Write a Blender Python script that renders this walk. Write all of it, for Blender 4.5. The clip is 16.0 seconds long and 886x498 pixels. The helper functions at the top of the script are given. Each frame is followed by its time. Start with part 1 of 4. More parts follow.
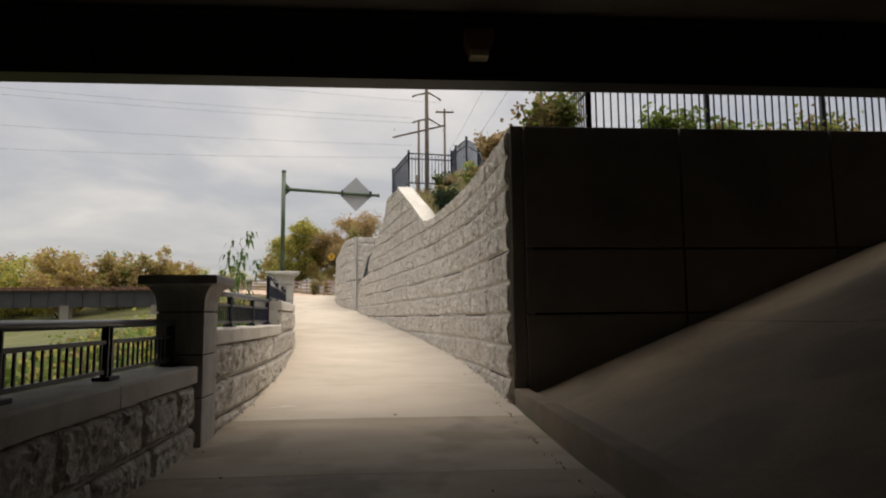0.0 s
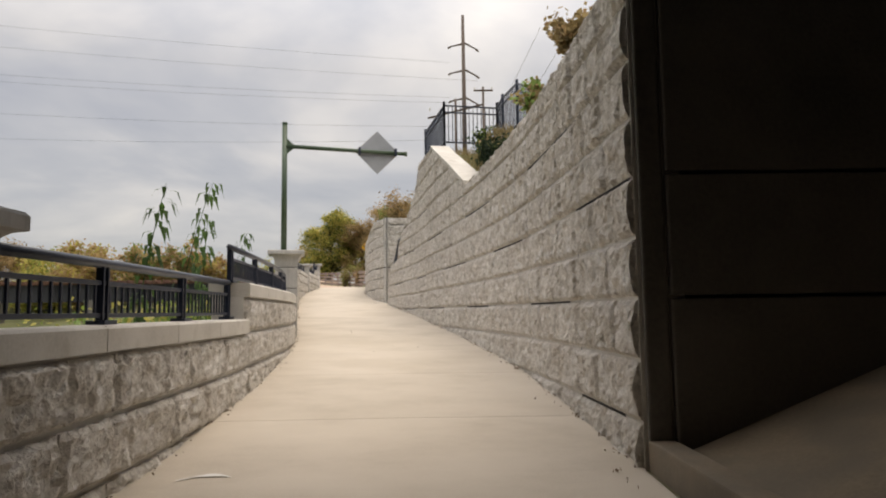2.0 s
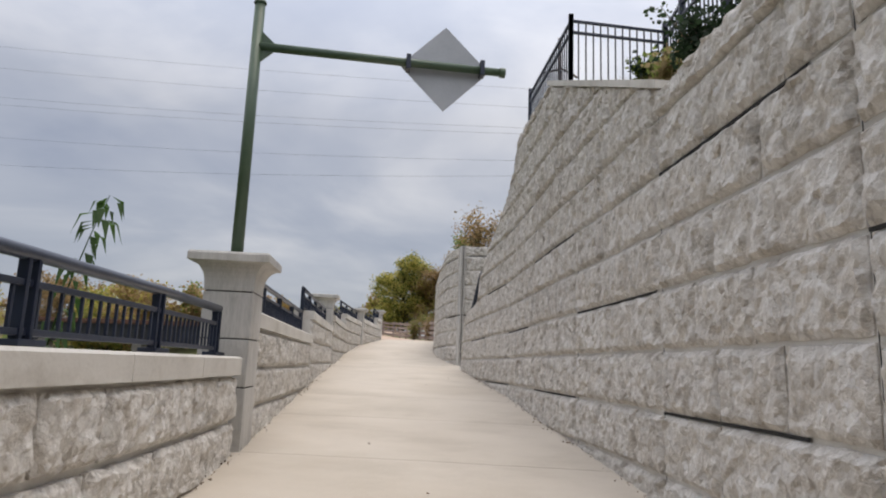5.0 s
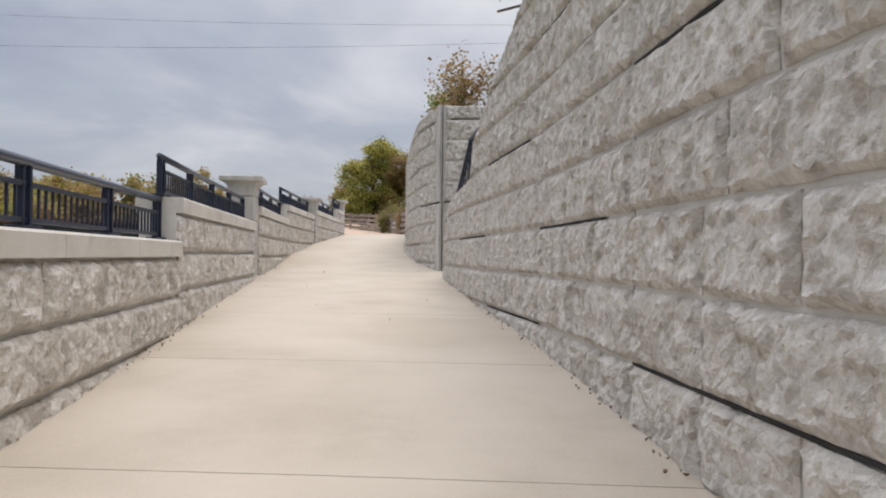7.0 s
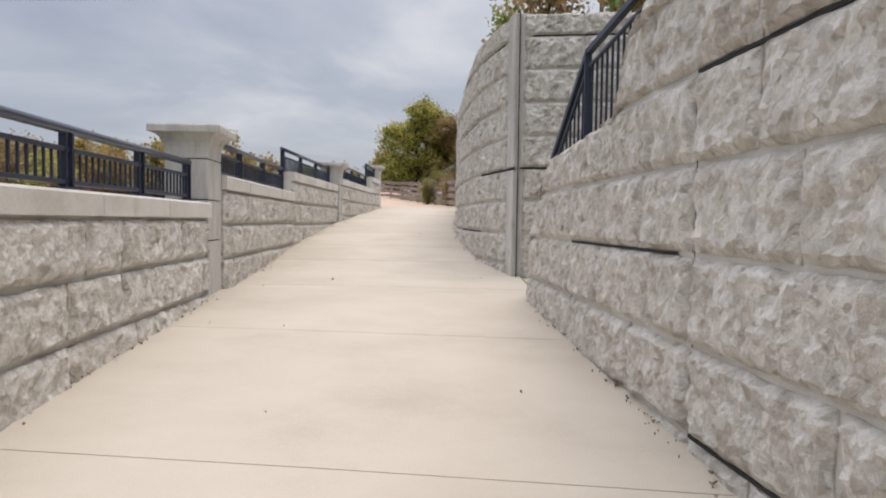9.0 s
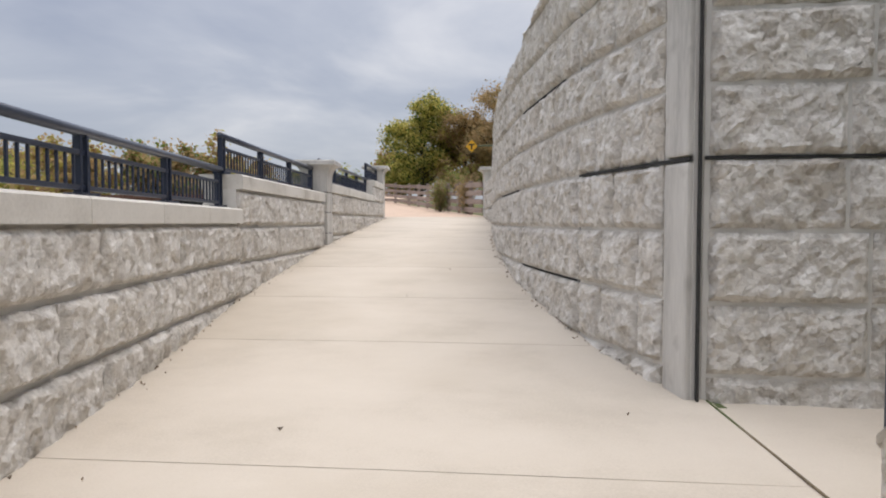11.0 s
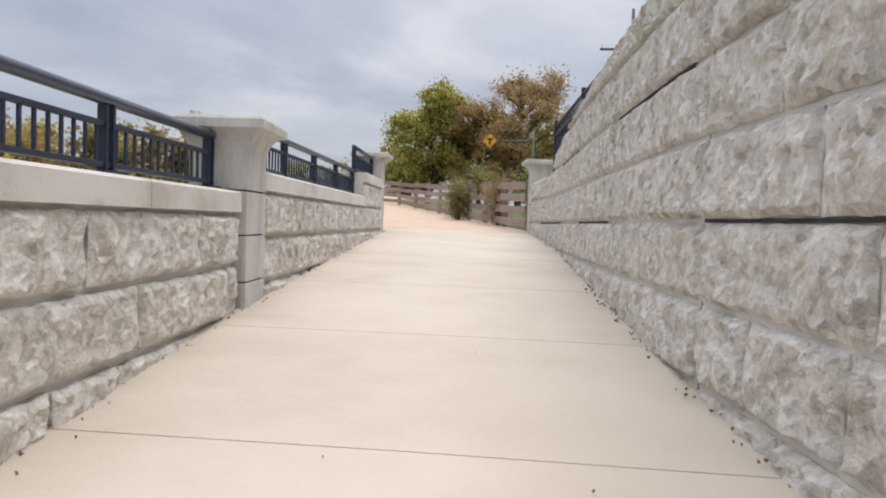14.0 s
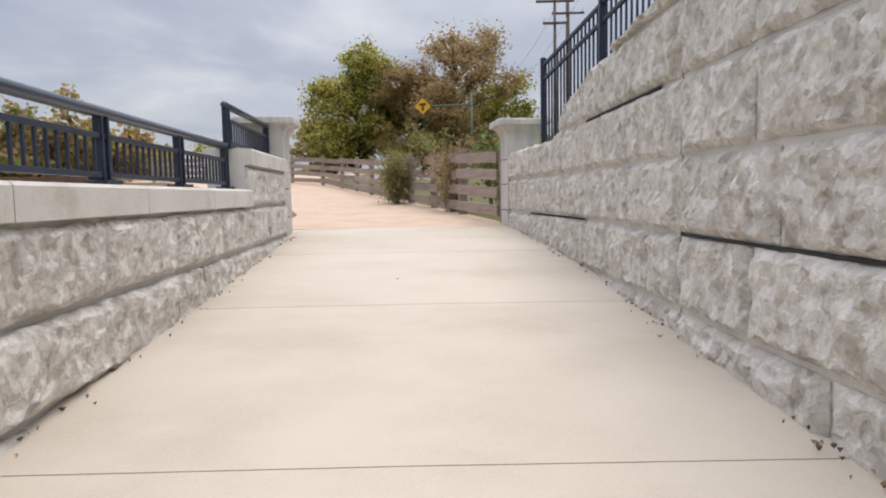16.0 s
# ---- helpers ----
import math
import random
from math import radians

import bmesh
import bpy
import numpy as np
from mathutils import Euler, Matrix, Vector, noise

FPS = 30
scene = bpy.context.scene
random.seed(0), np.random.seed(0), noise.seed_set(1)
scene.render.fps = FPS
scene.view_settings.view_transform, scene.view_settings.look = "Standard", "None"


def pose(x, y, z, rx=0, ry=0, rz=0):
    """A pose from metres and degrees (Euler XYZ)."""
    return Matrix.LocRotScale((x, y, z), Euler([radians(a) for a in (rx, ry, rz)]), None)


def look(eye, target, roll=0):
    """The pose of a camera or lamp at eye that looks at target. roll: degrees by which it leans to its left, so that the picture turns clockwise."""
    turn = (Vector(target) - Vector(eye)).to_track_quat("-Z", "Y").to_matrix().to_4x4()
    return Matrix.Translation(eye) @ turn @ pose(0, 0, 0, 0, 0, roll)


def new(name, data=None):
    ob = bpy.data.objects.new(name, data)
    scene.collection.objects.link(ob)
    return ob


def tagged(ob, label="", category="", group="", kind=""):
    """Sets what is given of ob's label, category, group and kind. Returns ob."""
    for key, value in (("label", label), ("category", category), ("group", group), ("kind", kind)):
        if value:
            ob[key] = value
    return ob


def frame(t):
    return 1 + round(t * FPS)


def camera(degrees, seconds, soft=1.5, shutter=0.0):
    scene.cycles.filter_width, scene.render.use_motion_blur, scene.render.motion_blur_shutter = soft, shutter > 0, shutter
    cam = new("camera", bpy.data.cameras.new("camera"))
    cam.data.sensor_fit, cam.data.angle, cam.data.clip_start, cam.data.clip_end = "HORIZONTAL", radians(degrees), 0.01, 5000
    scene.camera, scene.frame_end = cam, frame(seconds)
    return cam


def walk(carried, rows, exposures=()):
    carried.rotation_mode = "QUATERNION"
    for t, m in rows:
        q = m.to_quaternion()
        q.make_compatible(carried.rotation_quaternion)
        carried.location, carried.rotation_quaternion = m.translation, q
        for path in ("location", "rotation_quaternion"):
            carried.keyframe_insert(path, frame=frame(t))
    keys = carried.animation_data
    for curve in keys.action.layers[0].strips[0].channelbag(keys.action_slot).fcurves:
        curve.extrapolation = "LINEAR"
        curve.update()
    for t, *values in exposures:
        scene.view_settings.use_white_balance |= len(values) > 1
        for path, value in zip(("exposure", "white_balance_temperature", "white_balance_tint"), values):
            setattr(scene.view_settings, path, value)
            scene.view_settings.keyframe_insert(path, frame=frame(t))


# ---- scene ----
cam = camera(68.1, 16.0, soft=2.0)
PATH = [
    (0, (0.513, -4.176, 1.7), (0.668, -2.193, 1.906), -0.5),
    (0.5, (0.553, -3.264, 1.647), (0.689, -1.277, 1.832), -1.2),
    (1, (0.592, -2.229, 1.646), (0.696, -0.238, 1.799), -0.9),
    (1.5, (0.615, -1.12, 1.64), (0.661, 0.875, 1.761), -1.5),
    (2, (0.65, 0.064, 1.654), (0.689, 2.055, 1.842), -0.8),
    (2.5, (0.61, 1.327, 1.69), (0.627, 3.319, 1.875), -0.9),
    (3, (0.579, 2.642, 1.74), (0.579, 4.625, 1.996), -1.2),
    (3.5, (0.524, 4.032, 1.779), (0.45, 6.021, 1.972), 0.2),
    (4, (0.475, 5.339, 1.832), (0.386, 7.312, 2.149), -0.4),
    (4.5, (0.341, 6.614, 1.905), (0.251, 8.559, 2.361), 0.1),
    (5, (0.246, 7.958, 1.997), (0.04, 9.916, 2.348), 2.2),
    (7.3, (-0.375, 14.032, 2.399), (-0.49, 16.028, 2.38), 0.5),
    (7.5, (-0.434, 14.494, 2.436), (-0.589, 16.488, 2.395), 0.8),
    (8, (-0.648, 15.759, 2.537), (-0.829, 17.75, 2.489), 1.5),
    (8.2, (-0.712, 16.267, 2.582), (-0.98, 18.249, 2.542), 1.5),
    (10.3, (-1.727, 21.403, 2.961), (-1.942, 23.383, 2.783), -0.6),
    (10.5, (-1.85, 21.878, 2.984), (-2.091, 23.856, 2.813), -0.4),
    (11, (-2.159, 23.086, 3.095), (-2.42, 25.068, 3.015), -0.0),
    (11.5, (-2.464, 24.277, 3.173), (-2.749, 26.257, 3.132), 0.4),
    (12, (-2.625, 25.183, 3.213), (-2.882, 27.167, 3.207), 2.0),
    (12.5, (-2.813, 26.193, 3.267), (-3.035, 28.181, 3.252), 2.5),
    (13, (-3.047, 27.185, 3.309), (-3.177, 29.179, 3.219), 2.8),
    (13.5, (-3.258, 28.286, 3.36), (-3.489, 30.273, 3.321), 4.3),
    (14, (-3.469, 29.381, 3.431), (-3.736, 31.362, 3.351), 1.9),
    (14.5, (-3.65, 30.432, 3.508), (-3.89, 32.413, 3.38), 0.1),
    (15, (-3.828, 31.483, 3.592), (-4.038, 33.469, 3.473), 0.6),
    (15.5, (-3.998, 32.562, 3.668), (-4.145, 34.554, 3.552), -1.2),
    (16, (-4.158, 33.62, 3.735), (-4.22, 35.613, 3.57), -1.1),
]
walk(cam, [(t, look(eye, target, roll)) for t, eye, target, roll in PATH],
     [(0, 0.34, 8350, 12), (1.5, 0.36, 8300, 12), (2.5, 0.24, 7900, 12), (3.5, 0.06, 7200, 12), (5.0, 0.12, 7100, 12), (8.0, 0.24, 7200, 12), (10.5, 0.28, 7100, 12), (14.5, 0.36, 7080, 12), (16.0, 0.34, 7080, 12)])

# ---- world and light ----
world = bpy.data.worlds.new("world")
scene.world = world
world.use_nodes = True
SUN_EL, SUN_AZ = 78.0, 60.0   # high behind thin cloud


def node(tree, kind, x=0, y=0, **settings):
    n = tree.nodes.new(kind)
    n.location = (x, y)
    for key, value in settings.items():
        setattr(n, key, value)
    return n


def ramp(tree, stops, source):
    r = node(tree, "ShaderNodeValToRGB")
    while len(r.color_ramp.elements) < len(stops):
        r.color_ramp.elements.new(0.5)
    for e, (p, c) in zip(r.color_ramp.elements, stops):
        e.position = p
        e.color = (*c, 1) if len(c) == 3 else c
    tree.links.new(source, r.inputs[0])
    return r.outputs[0]


def mathnode(tree, op, a, b=None):
    m = node(tree, "ShaderNodeMath", operation=op)
    for i, v in enumerate((a, b)):
        if v is None:
            continue
        if isinstance(v, (int, float)):
            m.inputs[i].default_value = v
        else:
            tree.links.new(v, m.inputs[i])
    return m.outputs[0]


def mixcol(tree, fac, a, b, blend="MIX"):
    m = node(tree, "ShaderNodeMix", data_type="RGBA", blend_type=blend)
    for slot, v in ((0, fac), (6, a), (7, b)):
        if isinstance(v, (int, float)):
            m.inputs[slot].default_value = v
        elif isinstance(v, tuple):
            m.inputs[slot].default_value = (*v, 1)
        else:
            tree.links.new(v, m.inputs[slot])
    return m.outputs[2]


def make_sky():
    t = world.node_tree
    t.nodes.clear()
    out = node(t, "ShaderNodeOutputWorld")
    bg = node(t, "ShaderNodeBackground")
    sky = node(t, "ShaderNodeTexSky", sky_type="NISHITA", sun_disc=False)
    sky.sun_elevation, sky.sun_rotation = radians(SUN_EL), radians(SUN_AZ)
    co = node(t, "ShaderNodeTexCoord")
    sep = node(t, "ShaderNodeSeparateXYZ")
    t.links.new(co.outputs["Generated"], sep.inputs[0])
    up = mathnode(t, "MAXIMUM", sep.outputs[2], 0.0)
    # layered cloud deck: direction projected on a flat layer
    inv = mathnode(t, "DIVIDE", 1.0, mathnode(t, "ADD", up, 0.13))
    vec = node(t, "ShaderNodeCombineXYZ")
    t.links.new(mathnode(t, "MULTIPLY", sep.outputs[0], inv), vec.inputs[0])
    t.links.new(mathnode(t, "MULTIPLY", sep.outputs[1], inv), vec.inputs[1])
    n1 = node(t, "ShaderNodeTexNoise")
    n1.inputs["Scale"].default_value, n1.inputs["Detail"].default_value, n1.inputs["Roughness"].default_value = 0.75, 7, 0.52
    n1.inputs["Distortion"].default_value = 0.35
    t.links.new(vec.outputs[0], n1.inputs["Vector"])
    cloud = ramp(t, [(0.30, (0.235, 0.275, 0.375)), (0.47, (0.36, 0.40, 0.485)), (0.60, (0.55, 0.58, 0.64)), (0.75, (0.85, 0.86, 0.88))], n1.outputs[0])
    mixed = mixcol(t, ramp(t, [(0.0, (0.25,) * 3), (0.30, (0.92,) * 3)], up), (0.285, 0.33, 0.43), cloud)
    veil = mixcol(t, 0.02, mixed, sky.outputs[0], "ADD")
    # an overcast dome is brighter overhead than at the horizon
    lift = ramp(t, [(0.0, (0.265,) * 3), (0.35, (0.325,) * 3), (1.0, (1.0,) * 3)], up)
    dome = mixcol(t, 1.0, veil, lift, "MULTIPLY")
    t.links.new(dome, bg.inputs[0])
    bg.inputs[1].default_value = 3.12
    t.links.new(bg.outputs[0], out.inputs[0])


make_sky()
sun_data = bpy.data.lights.new("sun", "SUN")
sun_data.energy, sun_data.angle, sun_data.color = 1.10, radians(40), (1.0, 0.95, 0.89)
sun = new("sun", sun_data)
sun.rotation_euler = (radians(90 - SUN_EL), 0, radians(180 - SUN_AZ))


# ---- materials ----
def material(name, stops, scale=3.0, rough=0.85, bump=0.3, fine=60.0, metal=0.0, island=0.0, spots=None, stretch=(1, 1, 1), detail=6, dist=0.02, chips=0.0):
    """Two scales of noise colour the surface, a finer one roughens it."""
    m = bpy.data.materials.new(name)
    m.use_nodes = True
    t = m.node_tree
    b = t.nodes["Principled BSDF"]
    b.inputs["Roughness"].default_value, b.inputs["Metallic"].default_value = rough, metal
    co = node(t, "ShaderNodeTexCoord")
    geo = node(t, "ShaderNodeNewGeometry")
    mp = node(t, "ShaderNodeMapping")
    mp.inputs["Scale"].default_value = stretch
    t.links.new(geo.outputs["Position"], mp.inputs[0])
    n1, n2 = node(t, "ShaderNodeTexNoise"), node(t, "ShaderNodeTexNoise")
    for n, s, d in ((n1, scale, detail), (n2, fine, 4)):
        n.inputs["Scale"].default_value, n.inputs["Detail"].default_value = s, d
        n.inputs["Roughness"].default_value = 0.6
        t.links.new(mp.outputs[0], n.inputs["Vector"])
    mix = mathnode(t, "ADD", mathnode(t, "MULTIPLY", n1.outputs[0], 0.7), mathnode(t, "MULTIPLY", n2.outputs[0], 0.3))
    if island:
        info = node(t, "ShaderNodeObjectInfo")
        both = mathnode(t, "ADD", info.outputs["Random"], geo.outputs["Random Per Island"])
        mix = mathnode(t, "ADD", mix, mathnode(t, "MULTIPLY", mathnode(t, "SUBTRACT", both, 1.0), island))
    k = len(stops) - 1
    col = ramp(t, [(0.3 + 0.4 * i / k, c) for i, c in enumerate(stops)], mix)
    if spots:
        n3 = node(t, "ShaderNodeTexNoise")
        n3.inputs["Scale"].default_value, n3.inputs["Detail"].default_value = spots[0], 5
        t.links.new(geo.outputs["Position"], n3.inputs["Vector"])
        f = ramp(t, [(spots[2], (0, 0, 0)), (spots[2] + 0.12, (spots[3],) * 3)], n3.outputs[0])
        col = mixcol(t, f, col, spots[1])
    t.links.new(col, b.inputs["Base Color"])
    if bump:
        bp = node(t, "ShaderNodeBump")
        bp.inputs["Strength"].default_value, bp.inputs["Distance"].default_value = bump, dist
        high = mathnode(t, "ADD", n1.outputs[0], mathnode(t, "MULTIPLY", n2.outputs[0], 0.5))
        if chips:
            # conchoidal chips of a split face: cells on a warped lattice
            warp = node(t, "ShaderNodeVectorMath", operation="ADD")
            wob = node(t, "ShaderNodeVectorMath", operation="SCALE")
            wob.inputs["Scale"].default_value = 0.10
            t.links.new(n1.outputs[1], wob.inputs[0])
            t.links.new(geo.outputs["Position"], warp.inputs[0])
            t.links.new(wob.outputs[0], warp.inputs[1])
            for scale_, gain in ((chips * 0.9, 24.0), (chips * 2.1, 24.0)):
                # every cell is a flat facet, tilted its own way
                vor = node(t, "ShaderNodeTexVoronoi", feature="F1")
                vor.inputs["Scale"].default_value = scale_
                t.links.new(warp.outputs[0], vor.inputs["Vector"])
                arm_ = node(t, "ShaderNodeVectorMath", operation="SUBTRACT")
                t.links.new(warp.outputs[0], arm_.inputs[0])
                t.links.new(vor.outputs["Position"], arm_.inputs[1])
                lean_ = node(t, "ShaderNodeVectorMath", operation="SUBTRACT")
                t.links.new(vor.outputs["Color"], lean_.inputs[0])
                lean_.inputs[1].default_value = (0.5, 0.5, 0.5)
                dot_ = node(t, "ShaderNodeVectorMath", operation="DOT_PRODUCT")
                t.links.new(arm_.outputs[0], dot_.inputs[0])
                t.links.new(lean_.outputs[0], dot_.inputs[1])
                high = mathnode(t, "ADD", high, mathnode(t, "MULTIPLY", dot_.outputs["Value"], gain))
                # fresh and weathered chips differ in tone
                tone = node(t, "ShaderNodeSeparateColor")
                t.links.new(vor.outputs["Color"], tone.inputs[0])
                shade_ = ramp(t, [(0.0, (0.74, 0.715, 0.68)), (0.4, (0.97, 0.96, 0.945)), (1.0, (1.08, 1.08, 1.08))], tone.outputs[1])
                col = mixcol(t, 0.8, col, shade_, "MULTIPLY")
            t.links.new(col, b.inputs["Base Color"])
        t.links.new(high, bp.inputs["Height"])
        t.links.new(bp.outputs[0], b.inputs["Normal"])
    return m


STONE = material("split_stone", [(0.48, 0.455, 0.415), (0.67, 0.64, 0.595), (0.78, 0.755, 0.71)], 6, 0.92, 0.85, 36, island=0.07,
                 spots=(2.2, (0.48, 0.42, 0.34), 0.57, 0.40), dist=0.035, detail=9, chips=13.0)
MORTAR = material("joint_concrete", [(0.53, 0.51, 0.47), (0.66, 0.635, 0.59)], 6, 0.95, 0.4, 70)
GAP = material("open_joint", [(0.02, 0.02, 0.02), (0.04, 0.038, 0.035)], 8, 0.95, 0.2, 60)
CAST = material("cast_stone", [(0.47, 0.44, 0.39), (0.60, 0.57, 0.515), (0.67, 0.64, 0.59)], 1.6, 0.85, 0.15, 50,
                spots=(3.0, (0.36, 0.32, 0.26), 0.60, 0.45))
PIERC = material("weathered_pier_concrete", [(0.33, 0.315, 0.29), (0.50, 0.48, 0.445), (0.60, 0.58, 0.54)], 1.5, 0.88, 0.2, 14,
                 spots=(4.0, (0.30, 0.28, 0.25), 0.60, 0.5), stretch=(5, 5, 0.7))
PATHC = material("broom_concrete", [(0.43, 0.375, 0.30), (0.54, 0.477, 0.395), (0.59, 0.525, 0.44)], 0.9, 0.9, 0.12, 90,
                 spots=(0.5, (0.45, 0.385, 0.30), 0.54, 0.35), detail=10, stretch=(0.9, 1.2, 1))
# brown dirt, with the shade under the bridge put into both colours
DIRTY_SHADEC = material("stained_shaded_concrete", [(0.20, 0.155, 0.11), (0.28, 0.225, 0.165), (0.35, 0.29, 0.22)], 0.9, 0.85, 0.2, 70,
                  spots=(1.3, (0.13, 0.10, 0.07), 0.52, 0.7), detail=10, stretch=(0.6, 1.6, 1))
WORN_SHADEC = material("worn_shaded_concrete", [(0.27, 0.22, 0.16), (0.38, 0.315, 0.24), (0.46, 0.39, 0.305)], 0.8, 0.88, 0.15, 80,
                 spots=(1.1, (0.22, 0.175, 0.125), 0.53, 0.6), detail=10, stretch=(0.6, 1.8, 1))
SCRAPE = material("scraped_concrete", [(0.68, 0.66, 0.62), (0.80, 0.78, 0.74)], 8, 0.9, 0.2, 60)
BRIDGEC = material("dark_concrete", [(0.10, 0.095, 0.085), (0.17, 0.155, 0.135), (0.22, 0.20, 0.17)], 0.9, 0.9, 0.25, 40)
# wing wall concrete, coloured dark to carry the shade beneath the bridge
ABUT = material("shade_dark_abutment", [(0.09, 0.082, 0.074), (0.155, 0.14, 0.125), (0.205, 0.185, 0.16)], 0.8, 0.9, 0.3, 30)
# brown paving, its albedo lowered to deepen the shade under the deck
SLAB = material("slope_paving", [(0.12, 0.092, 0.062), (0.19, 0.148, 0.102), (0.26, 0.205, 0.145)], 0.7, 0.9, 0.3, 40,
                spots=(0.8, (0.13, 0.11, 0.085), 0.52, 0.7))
STEEL = material("navy_paint", [(0.012, 0.018, 0.035), (0.022, 0.03, 0.055)], 4, 0.38, 0.05, 80)
# navy paint again, lightened to hold the sky's reflection on the top rail
BRIGHT = material("sky_sheen_rail_paint", [(0.03, 0.038, 0.058), (0.055, 0.065, 0.09)], 3, 0.30, 0.05, 80)
GREEN = material("green_mast_paint", [(0.05, 0.085, 0.05), (0.085, 0.13, 0.075)], 3, 0.45, 0.1, 60)
GIRDER = material("girder_paint", [(0.015, 0.017, 0.017), (0.03, 0.03, 0.028)], 2, 0.7, 0.1, 40)
ALU = material("sign_back_aluminium", [(0.34, 0.35, 0.36), (0.46, 0.47, 0.48)], 2, 0.5, 0.05, 60, metal=0.3)
YELLOW = material("sign_yellow", [(0.72, 0.36, 0.015), (0.80, 0.42, 0.02)], 3, 0.5, 0.0)
BLACK = material("sign_black", [(0.012, 0.012, 0.012), (0.02, 0.02, 0.02)], 3, 0.6, 0.0)
GRAVEL = material("pink_gravel", [(0.44, 0.315, 0.23), (0.56, 0.415, 0.31), (0.62, 0.48, 0.37)], 2.2, 0.95, 0.5, 120)
WOOD = material("weathered_plank", [(0.17, 0.125, 0.10), (0.28, 0.215, 0.18), (0.37, 0.295, 0.255)], 3, 0.9, 0.4, 40, island=0.2, stretch=(0.6, 0.6, 8))
POLE = material("utility_pole_wood", [(0.08, 0.06, 0.05), (0.15, 0.115, 0.095)], 2, 0.9, 0.3, 40, stretch=(4, 4, 0.5))
BARK = material("bark", [(0.05, 0.04, 0.03), (0.12, 0.10, 0.08)], 5, 0.95, 0.8, 40, stretch=(2, 2, 0.5))
SOIL = material("bank_soil", [(0.10, 0.075, 0.05), (0.20, 0.155, 0.10), (0.28, 0.22, 0.15)], 1.4, 0.98, 0.6, 40,
                spots=(0.9, (0.07, 0.10, 0.03), 0.46, 0.9))
LITTER = material("dead_leaves", [(0.07, 0.045, 0.03), (0.16, 0.10, 0.06), (0.26, 0.17, 0.10)], 6, 0.9, 0.2, 40, island=0.25)
GRASS = material("meadow_ground", [(0.05, 0.06, 0.02), (0.10, 0.11, 0.035), (0.16, 0.14, 0.06)], 0.25, 0.98, 0.6, 10)
LEAF = {
    "pine": material("needle_dark", [(0.018, 0.035, 0.016), (0.035, 0.06, 0.028), (0.06, 0.09, 0.04)], 1.5, 0.7, 0, island=0.2),
    "green": material("leaf_green", [(0.11, 0.16, 0.035), (0.20, 0.26, 0.06), (0.30, 0.35, 0.09)], 0.8, 0.6, 0, island=0.25),
    "willow": material("leaf_pale_green", [(0.12, 0.21, 0.05), (0.21, 0.33, 0.09), (0.31, 0.42, 0.14)], 0.8, 0.55, 0, island=0.22),
    "yellow": material("leaf_turning", [(0.32, 0.32, 0.08), (0.52, 0.46, 0.12), (0.66, 0.52, 0.16)], 0.35, 0.6, 0, island=0.2),
    "rust": material("leaf_rust", [(0.27, 0.175, 0.085), (0.41, 0.28, 0.14), (0.52, 0.37, 0.18)], 0.4, 0.65, 0, island=0.2),
    "sapling": material("leaf_deep_green", [(0.05, 0.10, 0.025), (0.085, 0.16, 0.045), (0.13, 0.21, 0.07)], 0.8, 0.5, 0, island=0.22),
    "dry": material("leaf_dry", [(0.18, 0.13, 0.06), (0.31, 0.235, 0.115), (0.42, 0.33, 0.17)], 1.5, 0.8, 0, island=0.25),
}
for m in LEAF.values():
    # thin leaves let part of the light through
    lt = m.node_tree
    lb, lo = lt.nodes["Principled BSDF"], lt.nodes["Material Output"]
    thin, both_ = node(lt, "ShaderNodeBsdfTranslucent"), node(lt, "ShaderNodeMixShader")
    both_.inputs[0].default_value = 0.55
    lt.links.new(lb.inputs["Base Color"].links[0].from_socket, thin.inputs[0])
    lt.links.new(lb.outputs[0], both_.inputs[1])
    lt.links.new(thin.outputs[0], both_.inputs[2])
    lt.links.new(both_.outputs[0], lo.inputs[0])
RUST = material("rusty_steel", [(0.10, 0.05, 0.035), (0.19, 0.10, 0.07)], 1.2, 0.85, 0.3, 30)
DARKSTEEL = material("trestle_steel", [(0.02, 0.022, 0.028), (0.045, 0.045, 0.05)], 1.2, 0.8, 0.2, 30)
GLASSY = material("lamp_lens", [(0.40, 0.34, 0.24), (0.55, 0.48, 0.36)], 6, 0.25, 0.0)


# ---- mesh helpers ----
def mesh_from(name, verts, faces, mat, smooth=False):
    me = bpy.data.meshes.new(name)
    me.from_pydata([tuple(v) for v in verts], [], faces)
    me.materials.append(mat)
    if smooth:
        me.polygons.foreach_set("use_smooth", [True] * len(me.polygons))
    me.update()
    return me


def put(name, me, parent=None, label="", m=None):
    ob = new(name, me)
    if m is not None:
        ob.matrix_world = m
    if parent is not None:
        ob.parent = parent
    if label:
        ob["label"] = label
    return ob


def part(name, bm, mat, parent=None, label="", smooth=False, m=None):
    me = bpy.data.meshes.new(name)
    bm.to_mesh(me)
    bm.free()
    me.materials.append(mat)
    if smooth:
        me.polygons.foreach_set("use_smooth", [True] * len(me.polygons))
    return put(name, me, parent, label, m)


def empty(name, label="", category="", group="", kind="", m=None):
    ob = new(name)
    ob.empty_display_size = 0.2
    if m is not None:
        ob.matrix_world = m
    return tagged(ob, label, category, group, kind)


def box(bm, size, m, bevel=0.0):
    """A box of that size centred on the pose m, its edges rounded by bevel."""
    made = bmesh.ops.create_cube(bm, size=1.0, matrix=m @ Matrix.Diagonal((*size, 1)))
    if bevel:
        edges = list({e for v in made["verts"] for e in v.link_edges})
        bmesh.ops.bevel(bm, geom=edges, offset=bevel, segments=2, affect="EDGES", profile=0.6)
    return bm


